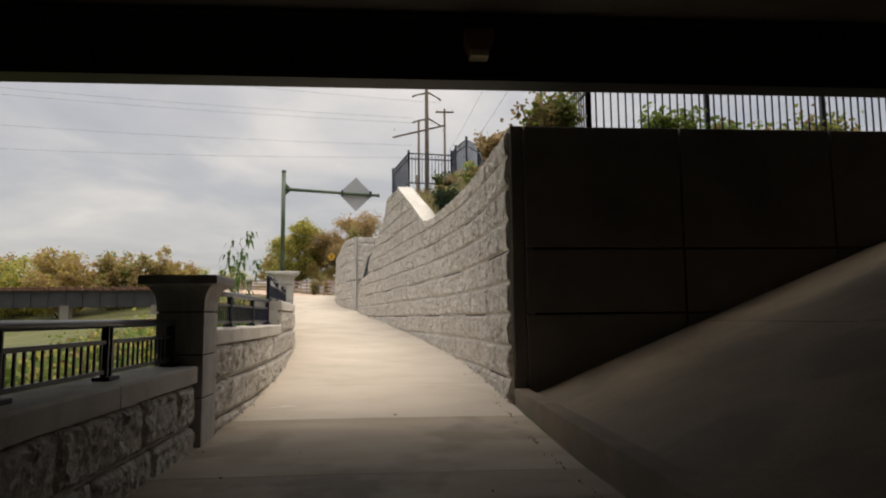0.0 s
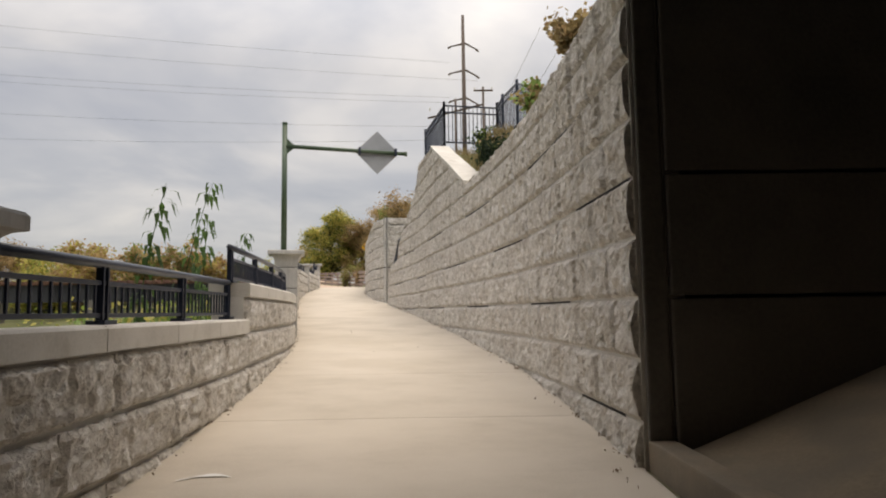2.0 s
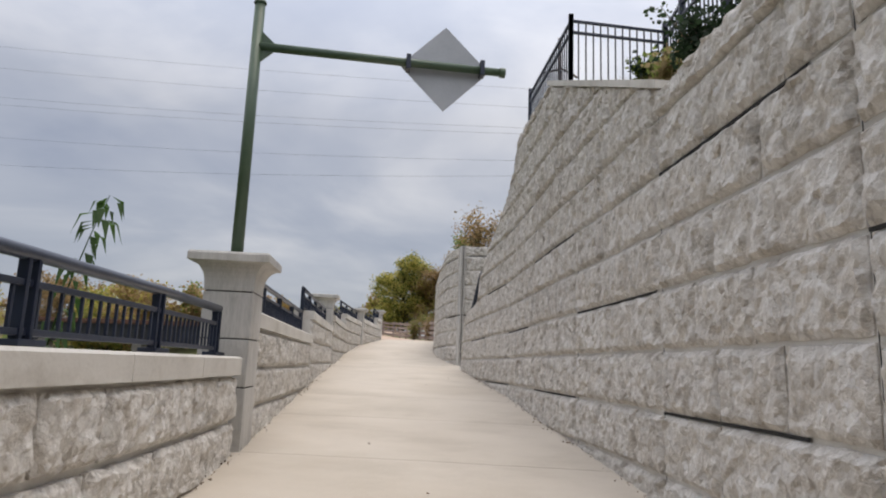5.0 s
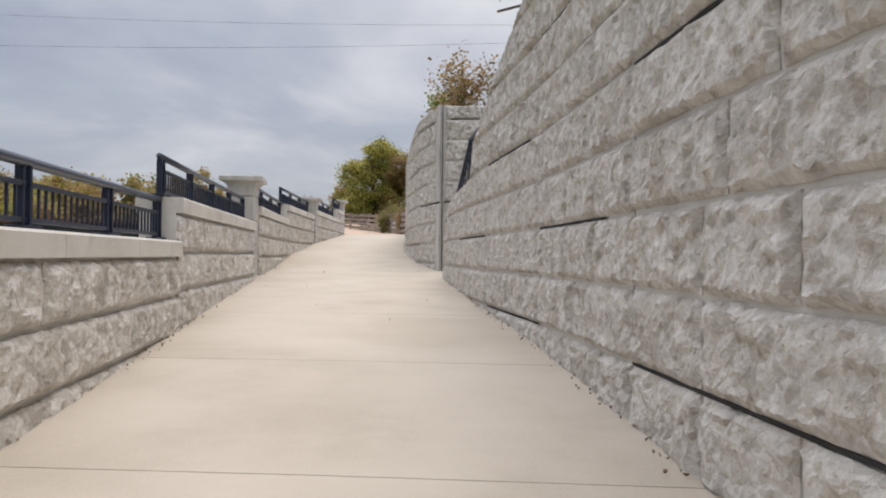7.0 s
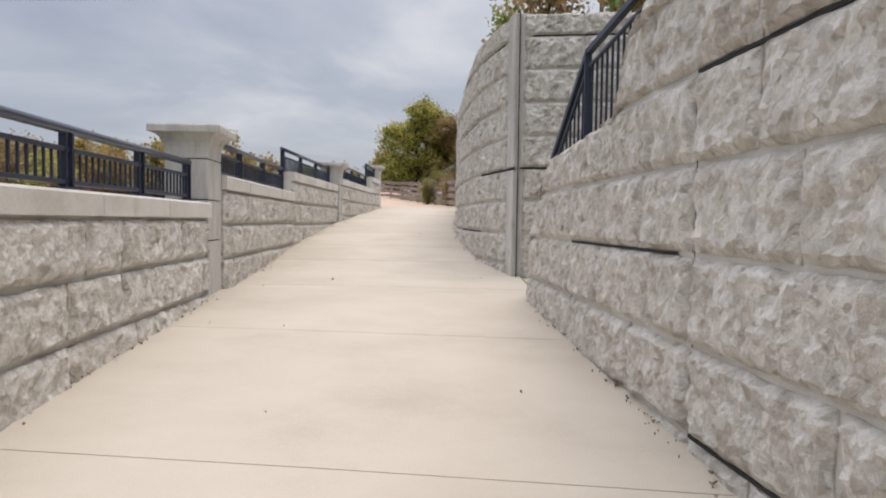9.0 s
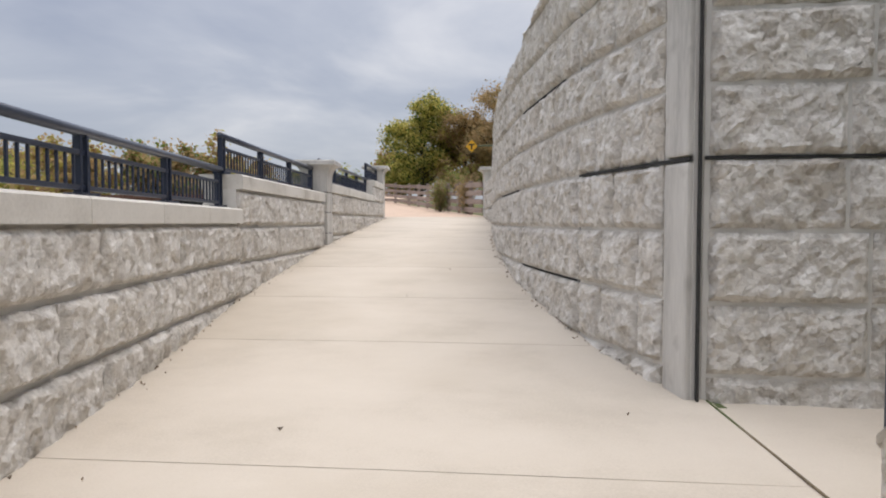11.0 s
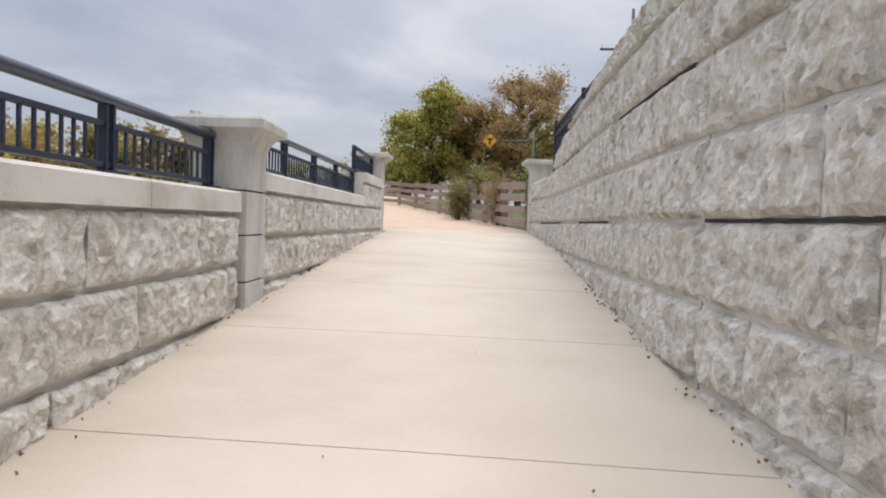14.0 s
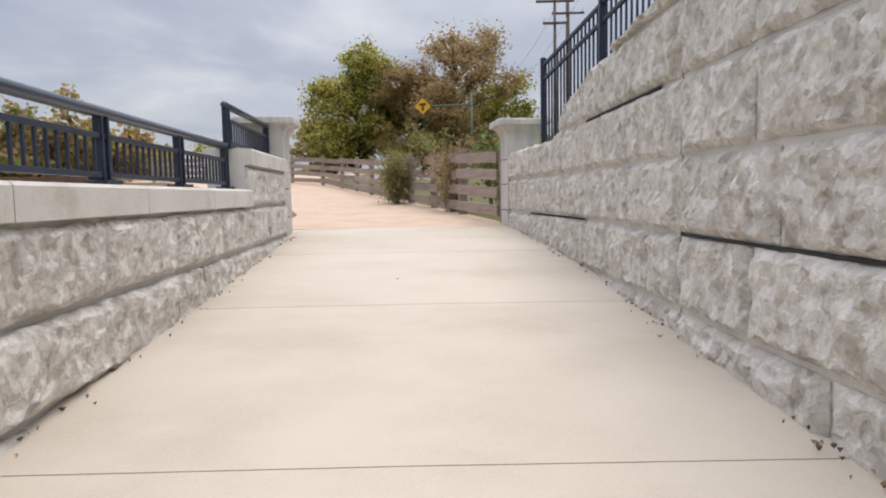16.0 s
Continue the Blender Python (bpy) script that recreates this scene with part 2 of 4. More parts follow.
def boxed(size, m, bevel=0.0):
    return box(bmesh.new(), size, m, bevel)


def tube(bm, pts, radii, sides=8):
    """A tapered tube through the points."""
    pts = [Vector(p) for p in pts]
    rings = []
    for i, p in enumerate(pts):
        d = (pts[min(i + 1, len(pts) - 1)] - pts[max(i - 1, 0)]).normalized()
        u = d.orthogonal().normalized()
        if abs(d.z) < 0.9:
            u = d.cross(Vector((0, 0, 1))).normalized()
        w = d.cross(u)
        r = radii[i] if isinstance(radii, (list, tuple)) else radii
        rings.append([bm.verts.new(p + r * (math.cos(a) * u + math.sin(a) * w)) for a in (math.tau * k / sides for k in range(sides))])
    for a, b in zip(rings, rings[1:]):
        for k in range(sides):
            bm.faces.new((a[k], a[(k + 1) % sides], b[(k + 1) % sides], b[k]))
    bm.faces.new(rings[0][::-1])
    bm.faces.new(rings[-1])
    return bm


def between(a, b):
    """The pose in the middle of a and b, its y axis from a to b, its z axis up."""
    a, b = Vector(a), Vector(b)
    y = (b - a).normalized()
    x = y.cross(Vector((0, 0, 1))).normalized()
    z = x.cross(y)
    m = Matrix((x, y, z)).transposed().to_4x4()
    m.translation = (a + b) / 2
    return m


# ---- plan ----
class Line:
    """A smooth plan line x(y), by arc length, with its normal towards side (-1: to the left of +y, 1: to the right)."""

    def __init__(self, ys, xs, side, soft=1.2):
        y = np.arange(ys[0], ys[-1] + 0.001, 0.05)
        x = np.interp(y, ys, xs)
        k = int(soft / 0.05)
        pad = np.concatenate([2 * x[0] - x[1:k + 1][::-1], x, 2 * x[-1] - x[-k - 1:-1][::-1]])
        g = np.exp(-np.linspace(-2, 2, 2 * k + 1) ** 2)
        self.x, self.y, self.side = np.convolve(pad, g / g.sum(), "valid"), y, side
        self.s = np.concatenate([[0], np.cumsum(np.hypot(np.diff(self.x), np.diff(y)))])
        self.length = float(self.s[-1])

    def s_at(self, y):
        return float(np.interp(y, self.y, self.s))

    def x_at(self, y):
        return float(np.interp(y, self.y, self.x))

    def y_at(self, s):
        return float(np.interp(s, self.s, self.y))

    def at(self, s, off=0.0):
        """Plan point at arc length s, moved off metres along the outward normal, and that normal."""
        a, b = max(s - 0.1, 0), min(s + 0.1, self.length)
        d = Vector((np.interp(b, self.s, self.x) - np.interp(a, self.s, self.x), np.interp(b, self.s, self.y) - np.interp(a, self.s, self.y))).normalized()
        n = Vector((d.y, -d.x)) * self.side
        over = s - min(max(s, 0), self.length)
        return Vector((float(np.interp(s, self.s, self.x)), float(np.interp(s, self.s, self.y)))) + n * off + d * over, n


def floor_z(y):
    return float(np.interp(y, [-30, 2, 4.8, 13.72, 24.87, 27.2, 34.2, 42.4, 51, 58, 64, 90], [0.35, 0.45, 0.54, 1.16, 1.90, 2.02, 2.70, 3.25, 3.62, 4.05, 4.55, 5.0]))


R1 = Line([4.75, 7, 9, 11.5, 14.2, 15.7, 19.3, 21.5, 23.5, 25.45], [2.14, 2.06, 1.93, 1.6, 1.15, 0.85, 0.28, -0.2, -0.6, -0.97], -1)
R2 = Line([27.2, 28.7, 29.8, 31, 33.5, 36.5, 40, 42.95], [-1.18, -1.75, -2.0, -2.26, -2.62, -2.85, -3.05, -3.47], -1, 0.8)
LW = Line([-30, 2, 5, 8, 11.5, 13.7, 18.8, 21.5, 24.9, 29.8, 34.2, 40, 42.4], [-1.42, -1.42, -1.40, -1.5, -1.80, -2.18, -3.2, -3.75, -4.4, -5.3, -5.75, -6.25, -6.47], 1, 1.5)


def top_1(y):
    return float(np.interp(y, [4.75, 12.3, 12.75, 16.3, 18.7, 19.0, 20.2, 21.2, 22.1, 22.4, 22.65, 23.9, 24.45, 24.95, 25.45], [4.28, 4.15, 4.12, 5.74, 5.88, 5.4, 4.85, 4.5, 4.08, 3.88, 3.45, 3.38, 3.36, 2.95, 2.35]))


def top_2(y):
    return float(np.interp(y, [27.2, 29, 31.2, 35.4, 37.7, 39.4, 40.2, 40.7, 42.9], [5.55, 5.55, 5.13, 5.03, 4.9, 4.79, 4.62, 4.30, 4.30]))


# ---- ground, path ----
def strip(name, rows, mat, label, kind="structure", under=0.25):
    """A slab from rows of (left, right) points, with a thickness."""
    bm = bmesh.new()
    ring = []
    for a, b in rows:
        ring.append([bm.verts.new(a), bm.verts.new(b), bm.verts.new(Vector(b) - Vector((0, 0, under))), bm.verts.new(Vector(a) - Vector((0, 0, under)))])
    for p, q in zip(ring, ring[1:]):
        for k in range(4):
            bm.faces.new((p[k], p[(k + 1) % 4], q[(k + 1) % 4], q[k]))
    bm.faces.new(ring[0][::-1])
    bm.faces.new(ring[-1])
    bmesh.ops.recalc_face_normals(bm, faces=bm.faces)
    return tagged(part(name, bm, mat), label, name.split("_")[0], kind=kind)


def right_edge(y):
    if y < 4.75:
        return 2.12
    if y <= 25.4:
        return R1.x_at(y) + 0.12
    if y < 27.2:
        return float(np.interp(y, [25.4, 27.2], [R1.x_at(25.4) + 0.12, R2.x_at(27.2) + 0.1]))
    return R2.x_at(y) + 0.12


def pathway():
    base = empty("pavement", "pale buff broom-finished concrete path slabs", "path", kind="structure")
    joints = [-30, -24, -18, -12, -8.2, -4.6, -1.3, 1.3, 3.85, 6.4, 8.95, 11.4, 13.9, 16.3, 18.6, 21.05, 23.6, 26.0, 28.3, 30.0, 32.0, 33.8, 35.8, 38.2, 40.6, 43.05]
    for a, b in zip(joints, joints[1:]):
        bm = bmesh.new()
        g = 0.004
        ys = np.linspace(a + g, b - g, 7)
        rows = []
        for i, y in enumerate(ys):
            l, r = LW.x_at(min(y, 42.4)) - 0.12, right_edge(min(y, 42.9))
            e = 0.006 if i in (0, len(ys) - 1) else 0.0
            skew = 0.06 * (1 if 24 < y else 0)
            rows.append([bm.verts.new((l, y - skew, floor_z(y) - e)), bm.verts.new(((l + r) / 2, y, floor_z(y) + 0.006 - e)), bm.verts.new((r, y + skew, floor_z(y) - e))])
        for p, q in zip(rows, rows[1:]):
            bm.faces.new((p[0], p[1], q[1], q[0]))
            bm.faces.new((p[1], p[2], q[2], q[1]))
        bottoms = bmesh.ops.extrude_face_region(bm, geom=list(bm.faces))
        bmesh.ops.translate(bm, verts=[v for v in bottoms["geom"] if isinstance(v, bmesh.types.BMVert)], vec=(0, 0, -0.12))
        bmesh.ops.recalc_face_normals(bm, faces=bm.faces)
        # slab colour darkens in two steps to deepen the bridge's shade
        part("slab", bm, DIRTY_SHADEC if b < 1.5 else WORN_SHADEC if b < 4 else PATHC, base, "brown dirt-stained slab, bridge shade deepened in its colour" if b < 4 else "")
    bm = bmesh.new()
    rows = [(LW.x_at(min(y, 42.4)) - 0.2, right_edge(min(y, 42.9)) + 0.1, y) for y in np.linspace(-30, 43.0, 60)]
    vs = [[bm.verts.new((l, y, floor_z(y) - 0.016)), bm.verts.new((r, y, floor_z(y) - 0.016))] for l, r, y in rows]
    for p, q in zip(vs, vs[1:]):
        bm.faces.new((p[0], p[1], q[1], q[0]))
    part("sub_base", bm, SOIL, base, "dark soil in the joints")


pathway()
strip("landing_floor", [((-1.75, y, floor_z(y) - 0.010), (3.6, y, floor_z(y) - 0.010)) for y in (25.3, 25.9, 26.5, 27.2)], PATHC, "pale concrete landing at the foot of the stair")
bm = bmesh.new()
tube(bm, [(right_edge(25.4) - 0.01, 25.36, floor_z(25.36) - 0.001), (right_edge(27.19) - 0.01, 27.19, floor_z(27.19) - 0.001)], 0.007, 6)
tagged(part("trim_joint", bm, SOIL), "dark soil-filled joint beside the stair landing", "joint", kind="structure")
gy = [43.05, 46, 49, 52, 55, 58, 61, 64]
GL = np.interp(gy, [43.05, 46, 50, 54, 58, 61, 64], [-6.9, -7.3, -8.6, -10.8, -13.2, -15.5, -18])
GR = np.interp(gy, [43.05, 45.4, 50.9, 55, 58.5, 64], [-3.6, -4.3, -6.0, -7.6, -9.0, -11.5])
strip("gravel_path", [((l, y, floor_z(y) + (-0.004)), (r + 0.25, y, floor_z(y) - 0.004)) for l, r, y in zip(GL, GR, gy)] + [((-34, 67, 4.95), (-9, 69, 4.95))],
      GRAVEL, "pinkish crushed-stone path bending behind the plank fence")


def ground_sheet():
    """One sheet to the horizon: low river bank on one side, a high bank behind the retaining walls on the other."""
    ys = sorted({-3000, -1000, -300, -100, *np.linspace(-40, 4, 23), 4.9, 5.17, 5.22, *np.arange(6, 25.3, 0.5), 25.36, 25.5, 26.4, 27.3, 27.5, *np.arange(28, 42.9, 0.5), 42.9, 43.2, *np.arange(44, 66, 1.0),
                 *np.arange(68, 112, 4.0), 130, 160, 260, 500, 1200, 3000})
    outs = [0.0, 0.35, 0.8, 1.5, 2.5, 4, 6, 8, 11, 15, 20, 27, 35, 48, 70, 120, 300, 900, 3000]

    def wob(x, y, k):
        return noise.noise((x * 0.3, y * 0.3, k)) * (0.18 if abs(x) < 60 else 0.0)

    bm = bmesh.new()
    grid = []
    for y in ys:
        yy = min(max(y, -30), 90)
        pz = floor_z(yy)
        if y <= 43:
            lx = LW.x_at(max(min(yy, 42.4), -30)) - 0.32
        else:
            lx = float(np.interp(y, [43, 46, 50, 54, 58, 61, 64, 70], [-7.1, -7.7, -9.0, -11.2, -13.6, -16, -19, -36]))
        if y < 5.2:
            rx, kind = 14.0, "bridge"
        elif y < 25.4:
            rx, kind = R1.x_at(yy) + 0.30, "bank"
        elif y < 27.4:
            rx, kind = 3.7, "stair"
        elif y < 43:
            rx, kind = R2.x_at(min(yy, 42.9)) + 0.30, "upper"
        else:
            rx, kind = float(np.interp(y, [43.2, 50.9, 58.5, 64], [-3.2, -5.7, -8.7, -11])), "open"
        row = []
        for o in reversed(outs):
            x = lx - o
            z = max(pz - 0.30 - min(o * 0.24, 1.5) - max(0, min((o - 8) * 0.1, 1.2)), -0.4) + wob(x, y, 0)
            row.append((x, y, z))
        for t in (0.12, 0.5, 0.88):
            row.append((lx + (rx - lx) * t, y, pz - 0.45))
        row.append((rx - 0.02, y, pz - 0.45 if kind != "open" else pz - 0.10))
        for o in outs:
            x = rx + o
            if kind == "bridge":
                z = 4.2
            elif kind == "bank":
                back = 4.12 + max(0.0, min((yy - 12) * 0.54, 1.85))
                z = min(back, top_1(yy) - 0.12) + (back - min(back, top_1(yy) - 0.12)) * min(max(o - 0.9, 0) / 0.5, 1)
            elif kind == "stair":
                z = 5.8
            elif kind == "upper":
                k = min(o / 3, 1)
                z = (top_2(min(yy, 42.9)) - 0.12) * (1 - k) + 5.3 * k
            else:
                z = pz - 0.10
            row.append((x, y, z + (0.3 * wob(x, y, 5) if o > 0.3 else 0)))
        grid.append([bm.verts.new(v) for v in row])
    for a, b in zip(grid, grid[1:]):
        for i in range(len(a) - 1):
            bm.faces.new((a[i], a[i + 1], b[i + 1], b[i]))
    return tagged(part("ground", bm, GRASS), "rough green and brown meadow ground along the river bank", "ground", kind="structure")


ground_sheet()


# ---- stone walls ----
def wall_core(name, line, s0, s1, top, thick, mat, label, off=0.0, bottom=-0.6):
    n = max(2, int((s1 - s0) / 0.18))
    bm = bmesh.new()
    rings = []
    for s in np.linspace(s0, s1, n):
        y = line.y_at(s)
        f, nn = line.at(s, off)
        b = f - nn * thick
        z1, z0 = top(y), floor_z(y) + bottom
        rings.append([bm.verts.new((f.x, f.y, z0)), bm.verts.new((f.x, f.y, z1)), bm.verts.new((b.x, b.y, z1)), bm.verts.new((b.x, b.y, z0))])
    for p, q in zip(rings, rings[1:]):
        for k in range(4):
            bm.faces.new((p[k], p[(k + 1) % 4], q[(k + 1) % 4], q[k]))
    bm.faces.new(rings[0][::-1])
    bm.faces.new(rings[-1])
    bmesh.ops.recalc_face_normals(bm, faces=bm.faces)
    return tagged(part(name, bm, mat), label, "wall", kind="structure")


def rock_block(parent, line, sa, sb, z0, z1, top, rng, joint=0.014, proud=0.046, step=0.037):
    """One split-faced block on the wall, its face rough, its arrises worn."""
    ya, yb = line.y_at(sa), line.y_at(sb)
    tops = [top(y) for y in np.linspace(ya, yb, 5)]
    low = min(floor_z(ya), floor_z(yb))
    if max(tops) < z0 + 0.06 or z1 < low - 0.02:
        return
    a, b = sa + joint, sb - joint
    nx, nz = max(3, int((b - a) / step)), max(3, int((z1 - z0) / step))
    seed = rng.uniform(0, 100)
    tilt_s, tilt_z, lift = rng.uniform(-0.007, 0.007), rng.uniform(-0.008, 0.008), rng.uniform(-0.004, 0.008)
    verts, faces = [], []
    for j in range(nz + 1):
        for i in range(nx + 1):
            u, v = i / nx, j / nz
            if 0 < i < nx and 0 < j < nz:
                u, v = u + rng.uniform(-0.34, 0.34) / nx, v + rng.uniform(-0.34, 0.34) / nz
            s = a + (b - a) * u
            zt = min(z1 - joint, top(line.y_at(s)) + 0.02 * noise.noise((s * 6, 0, seed)))
            zb = min(z0 + joint, zt - 0.03)
            z = zb + (zt - zb) * v
            edge = min(u * (b - a), (1 - u) * (b - a), v * (z1 - z0), (1 - v) * (z1 - z0))
            rim = i in (0, nx) or j in (0, nz)
            o = proud + lift + tilt_s * (u - 0.5) * 2 + tilt_z * (v - 0.5) * 2
            o += 0.012 * noise.noise((s * 4.2, z * 4.2, seed)) + 0.018 * noise.noise((s * 14, z * 16, seed + 7))
            cell = noise.voronoi((s * 6.5, z * 7.5, seed))[1][0]
            g = noise.noise_vector((cell[0] * 5.3, cell[1] * 5.3, seed))
            o += 0.045 * (g[0] * (s * 6.5 - cell[0]) + g[1] * (z * 7.5 - cell[1])) + 0.012 * g[2]
            if edge < 0.045:
                o *= 0.80 + 0.20 * edge / 0.045
            if rim:
                s += 0.012 * noise.noise((s * 9, z * 9, seed + 3))
                z += 0.012 * noise.noise((s * 9, z * 9, seed + 5))
                o = 0.012
                if i == 0 and sa < 0.001:
                    o = 0.01 + (0.05 + 0.02 * noise.noise((z * 7, seed, 0))) * math.sin(math.pi * v) ** 0.6
            p, _ = line.at(s, max(o, 0.010))
            verts.append((p.x, p.y, z))
    front = len(verts)
    w = nx + 1
    for j in range(nz):
        for i in range(nx):
            faces.append((j * w + i, j * w + i + 1, (j + 1) * w + i + 1, (j + 1) * w + i))
    rim_ids = [i for i in range(w)] + [j * w + nx for j in range(1, nz + 1)] + [nz * w + i for i in range(nx - 1, -1, -1)] + [j * w for j in range(nz - 1, 0, -1)]
    for k in rim_ids:
        x, y, z = verts[k]
        p, nn = line.at(min(max(sa, 0), line.length), 0)
        n2 = line.at((sa + sb) / 2)[1]
        verts.append((x - n2.x * 0.09, y - n2.y * 0.09, z))
    m = len(rim_ids)
    for k in range(m):
        faces.append((rim_ids[k], front + k, front + (k + 1) % m, rim_ids[(k + 1) % m]))
    if line.side < 0:
        faces = [f[::-1] for f in faces]
    me = mesh_from("block", verts, faces, STONE)
    put("block", me, parent)


def slot(parent, line, sa, sb, za, zb, off=0.012):
    """A dark open joint, following the wall."""
    n = max(1, int((sb - sa) / 0.3))
    verts, faces = [], []
    for s in np.linspace(sa, sb, n + 1):
        p, q = line.at(s, off)[0], line.at(s, -0.05)[0]
        verts += [(p.x, p.y, za), (p.x, p.y, zb), (q.x, q.y, zb), (q.x, q.y, za)]
    for i in range(n):
        for k in range(4):
            faces.append((i * 4 + k, i * 4 + (k + 1) % 4, i * 4 + 4 + (k + 1) % 4, i * 4 + 4 + k))
    put("open_joint", mesh_from("open_joint", verts, faces, GAP), parent, "dark open panel joint")


COURSE, LEVEL = 0.44, 1.727


def upright_slot(parent, line, s, top):
    """The thin dark upright joint between two panels."""
    y = line.y_at(s)
    z0, z1 = floor_z(y) - 0.05, top(y) - 0.12
    p, n = line.at(s, -0.0245)
    d = Vector((n.y, -n.x))
    m = Matrix(((d.x, n.x, 0, p.x), (d.y, n.y, 0, p.y), (0, 0, 1, (z0 + z1) / 2), (0, 0, 0, 1)))
    part("open_joint", boxed((0.005, 0.06, z1 - z0), m), GAP, parent, "dark upright panel joint")


def panel_wall(core, line, top, s_mark, parity, rng, s0=0.0, s1=None, width=2.2, zmax=6.2):
    """Blocks in staggered panels of four courses, open joints between the panels."""
    s1 = line.length if s1 is None else s1
    first = math.floor((s0 - s_mark) / width)
    last = math.ceil((s1 - s_mark) / width)
    for col in range(first, last):
        a, b = max(s_mark + col * width, s0), min(s_mark + (col + 1) * width, s1)
        if b - a < 0.08:
            continue
        if a > s0 + 0.3:
            upright_slot(core, line, a, top)
        for row in range(-5, 12):
            z0 = LEVEL + row * COURSE
            if z0 > zmax:
                break
            cuts = [a]
            if b - a > 0.75:
                pick = rng.choice([(0.52, 1.0), (0.3, 0.62, 1.0), (0.42, 0.75, 1.0), (0.62, 1.0), (0.36, 1.0), (0.24, 0.66, 1.0)])
                cuts += [a + (b - a) * p for p in pick]
            else:
                cuts.append(b)
            for p, q in zip(cuts, cuts[1:]):
                rock_block(core, line, p, q, z0, z0 + COURSE, top, rng)
            lvl = row % 4
            if lvl == (0 if (col + parity) % 2 == 0 else 2):
                ym = line.y_at((a + b) / 2)
                if floor_z(ym) + 0.1 < z0 < min(top(line.y_at(a)), top(line.y_at(b))) - 0.1:
                    slot(core, line, a + rng.uniform(0, 0.5), b, z0 - 0.010, z0 + 0.008, 0.014)


rng = random.Random(4)
wall_right = wall_core("wall_ramp", R1, 0, R1.length, lambda y: top_1(y) - 0.03, 0.34, MORTAR, "tall grey split-faced concrete panel retaining wall", off=0.002)
panel_wall(wall_right, R1, top_1, R1.s_at(19.4), 0, rng)
wall_far = wall_core("wall_upper_ramp", R2, 0, R2.length, lambda y: top_2(y) - 0.03, 0.34, MORTAR, "curved grey split-faced concrete panel retaining wall", off=0.002)
panel_wall(wall_far, R2, top_2, R2.s_at(28.7), 1, rng, s0=0.30)


class Straight(Line):
    """A straight line between two plan points; the face looks to the left of its run (side -1) or the right (1)."""

    def __init__(self, a, b, side):
        self.a, self.b, self.side = Vector(a), Vector(b), side
        self.length = (self.b - self.a).length

    def at(self, s, off=0.0):
        d = (self.b - self.a).normalized()
        n = Vector((d.y, -d.x)) * self.side
        return self.a + d * s + n * off, n

    def y_at(self, s):
        return 26.0


RET = Straight((-1.12, 27.22), (4.2, 27.22), 1)
wall_return = wall_core("wall_stair_return", RET, 0.0, RET.length, lambda y: 5.5, 0.34, MORTAR, "grey split-faced return wall beside the stair", off=0.006)
panel_wall(wall_return, RET, lambda y: 5.53, 0.02, 0, rng, s0=0.02)
pil = empty("corner_pilaster", "smooth grey concrete corner post of the wall", "wall", kind="structure")
pa, pn = R2.at(0.12)
for za, zb in ((1.6, 3.46), (3.50, 5.56)):
    bm = bmesh.new()
    m = between((*R2.at(0.0, -0.10)[0], (za + zb) / 2), (*R2.at(0.26, -0.10)[0], (za + zb) / 2))
    part("post_section", box(bm, (0.28, 0.25, zb - za), m, 0.02), PIERC, pil)
part("open_joint", boxed((0.013, 0.05, 3.9), pose(-1.15, 27.185, 3.62)), GAP, pil, "dark open corner joint")

slot(wall_far, R2, 0.0, 1.5, 3.468, 3.492, 0.03)
slot(wall_return, RET, 0.0, 2.6, 3.474, 3.496, 0.02)

# sloping cap over the step in the wall's top
bm = bmesh.new()
pts = []
for y in np.linspace(12.8, 16.3, 13):
    s = R1.s_at(y)
    f, b = R1.at(s, 0.07)[0], R1.at(s, -0.40)[0]
    pts.append([bm.verts.new((f.x, f.y, top_1(y) + 0.0)), bm.verts.new((f.x, f.y, top_1(y) + 0.07)), bm.verts.new((b.x, b.y, top_1(y) + 0.07)), bm.verts.new((b.x, b.y, top_1(y)))])
for p, q in zip(pts, pts[1:]):
    for k in range(4):
        bm.faces.new((p[k], p[(k + 1) % 4], q[(k + 1) % 4], q[k]))
bm.faces.new(pts[0]), bm.faces.new(pts[-1])
bmesh.ops.recalc_face_normals(bm, faces=bm.faces)
tagged(part("trim_cap", bm, CAST), "pale smooth concrete sloping cap on the wall", "trim", kind="structure")

# dark smooth end of the wall under the bridge, and the wing wall
bm = bmesh.new()
# panels and post have the bridge's shade in their base colour
wing = empty("wall_wing", "dark concrete wing wall beside the bridge, shade put into its colour", "wall", kind="structure")
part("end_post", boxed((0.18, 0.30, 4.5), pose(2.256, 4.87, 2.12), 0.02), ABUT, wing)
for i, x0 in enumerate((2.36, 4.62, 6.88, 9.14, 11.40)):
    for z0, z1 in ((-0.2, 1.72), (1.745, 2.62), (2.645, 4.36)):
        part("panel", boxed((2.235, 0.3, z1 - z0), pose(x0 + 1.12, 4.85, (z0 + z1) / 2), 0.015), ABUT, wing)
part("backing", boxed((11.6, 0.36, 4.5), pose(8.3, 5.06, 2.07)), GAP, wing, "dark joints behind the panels")


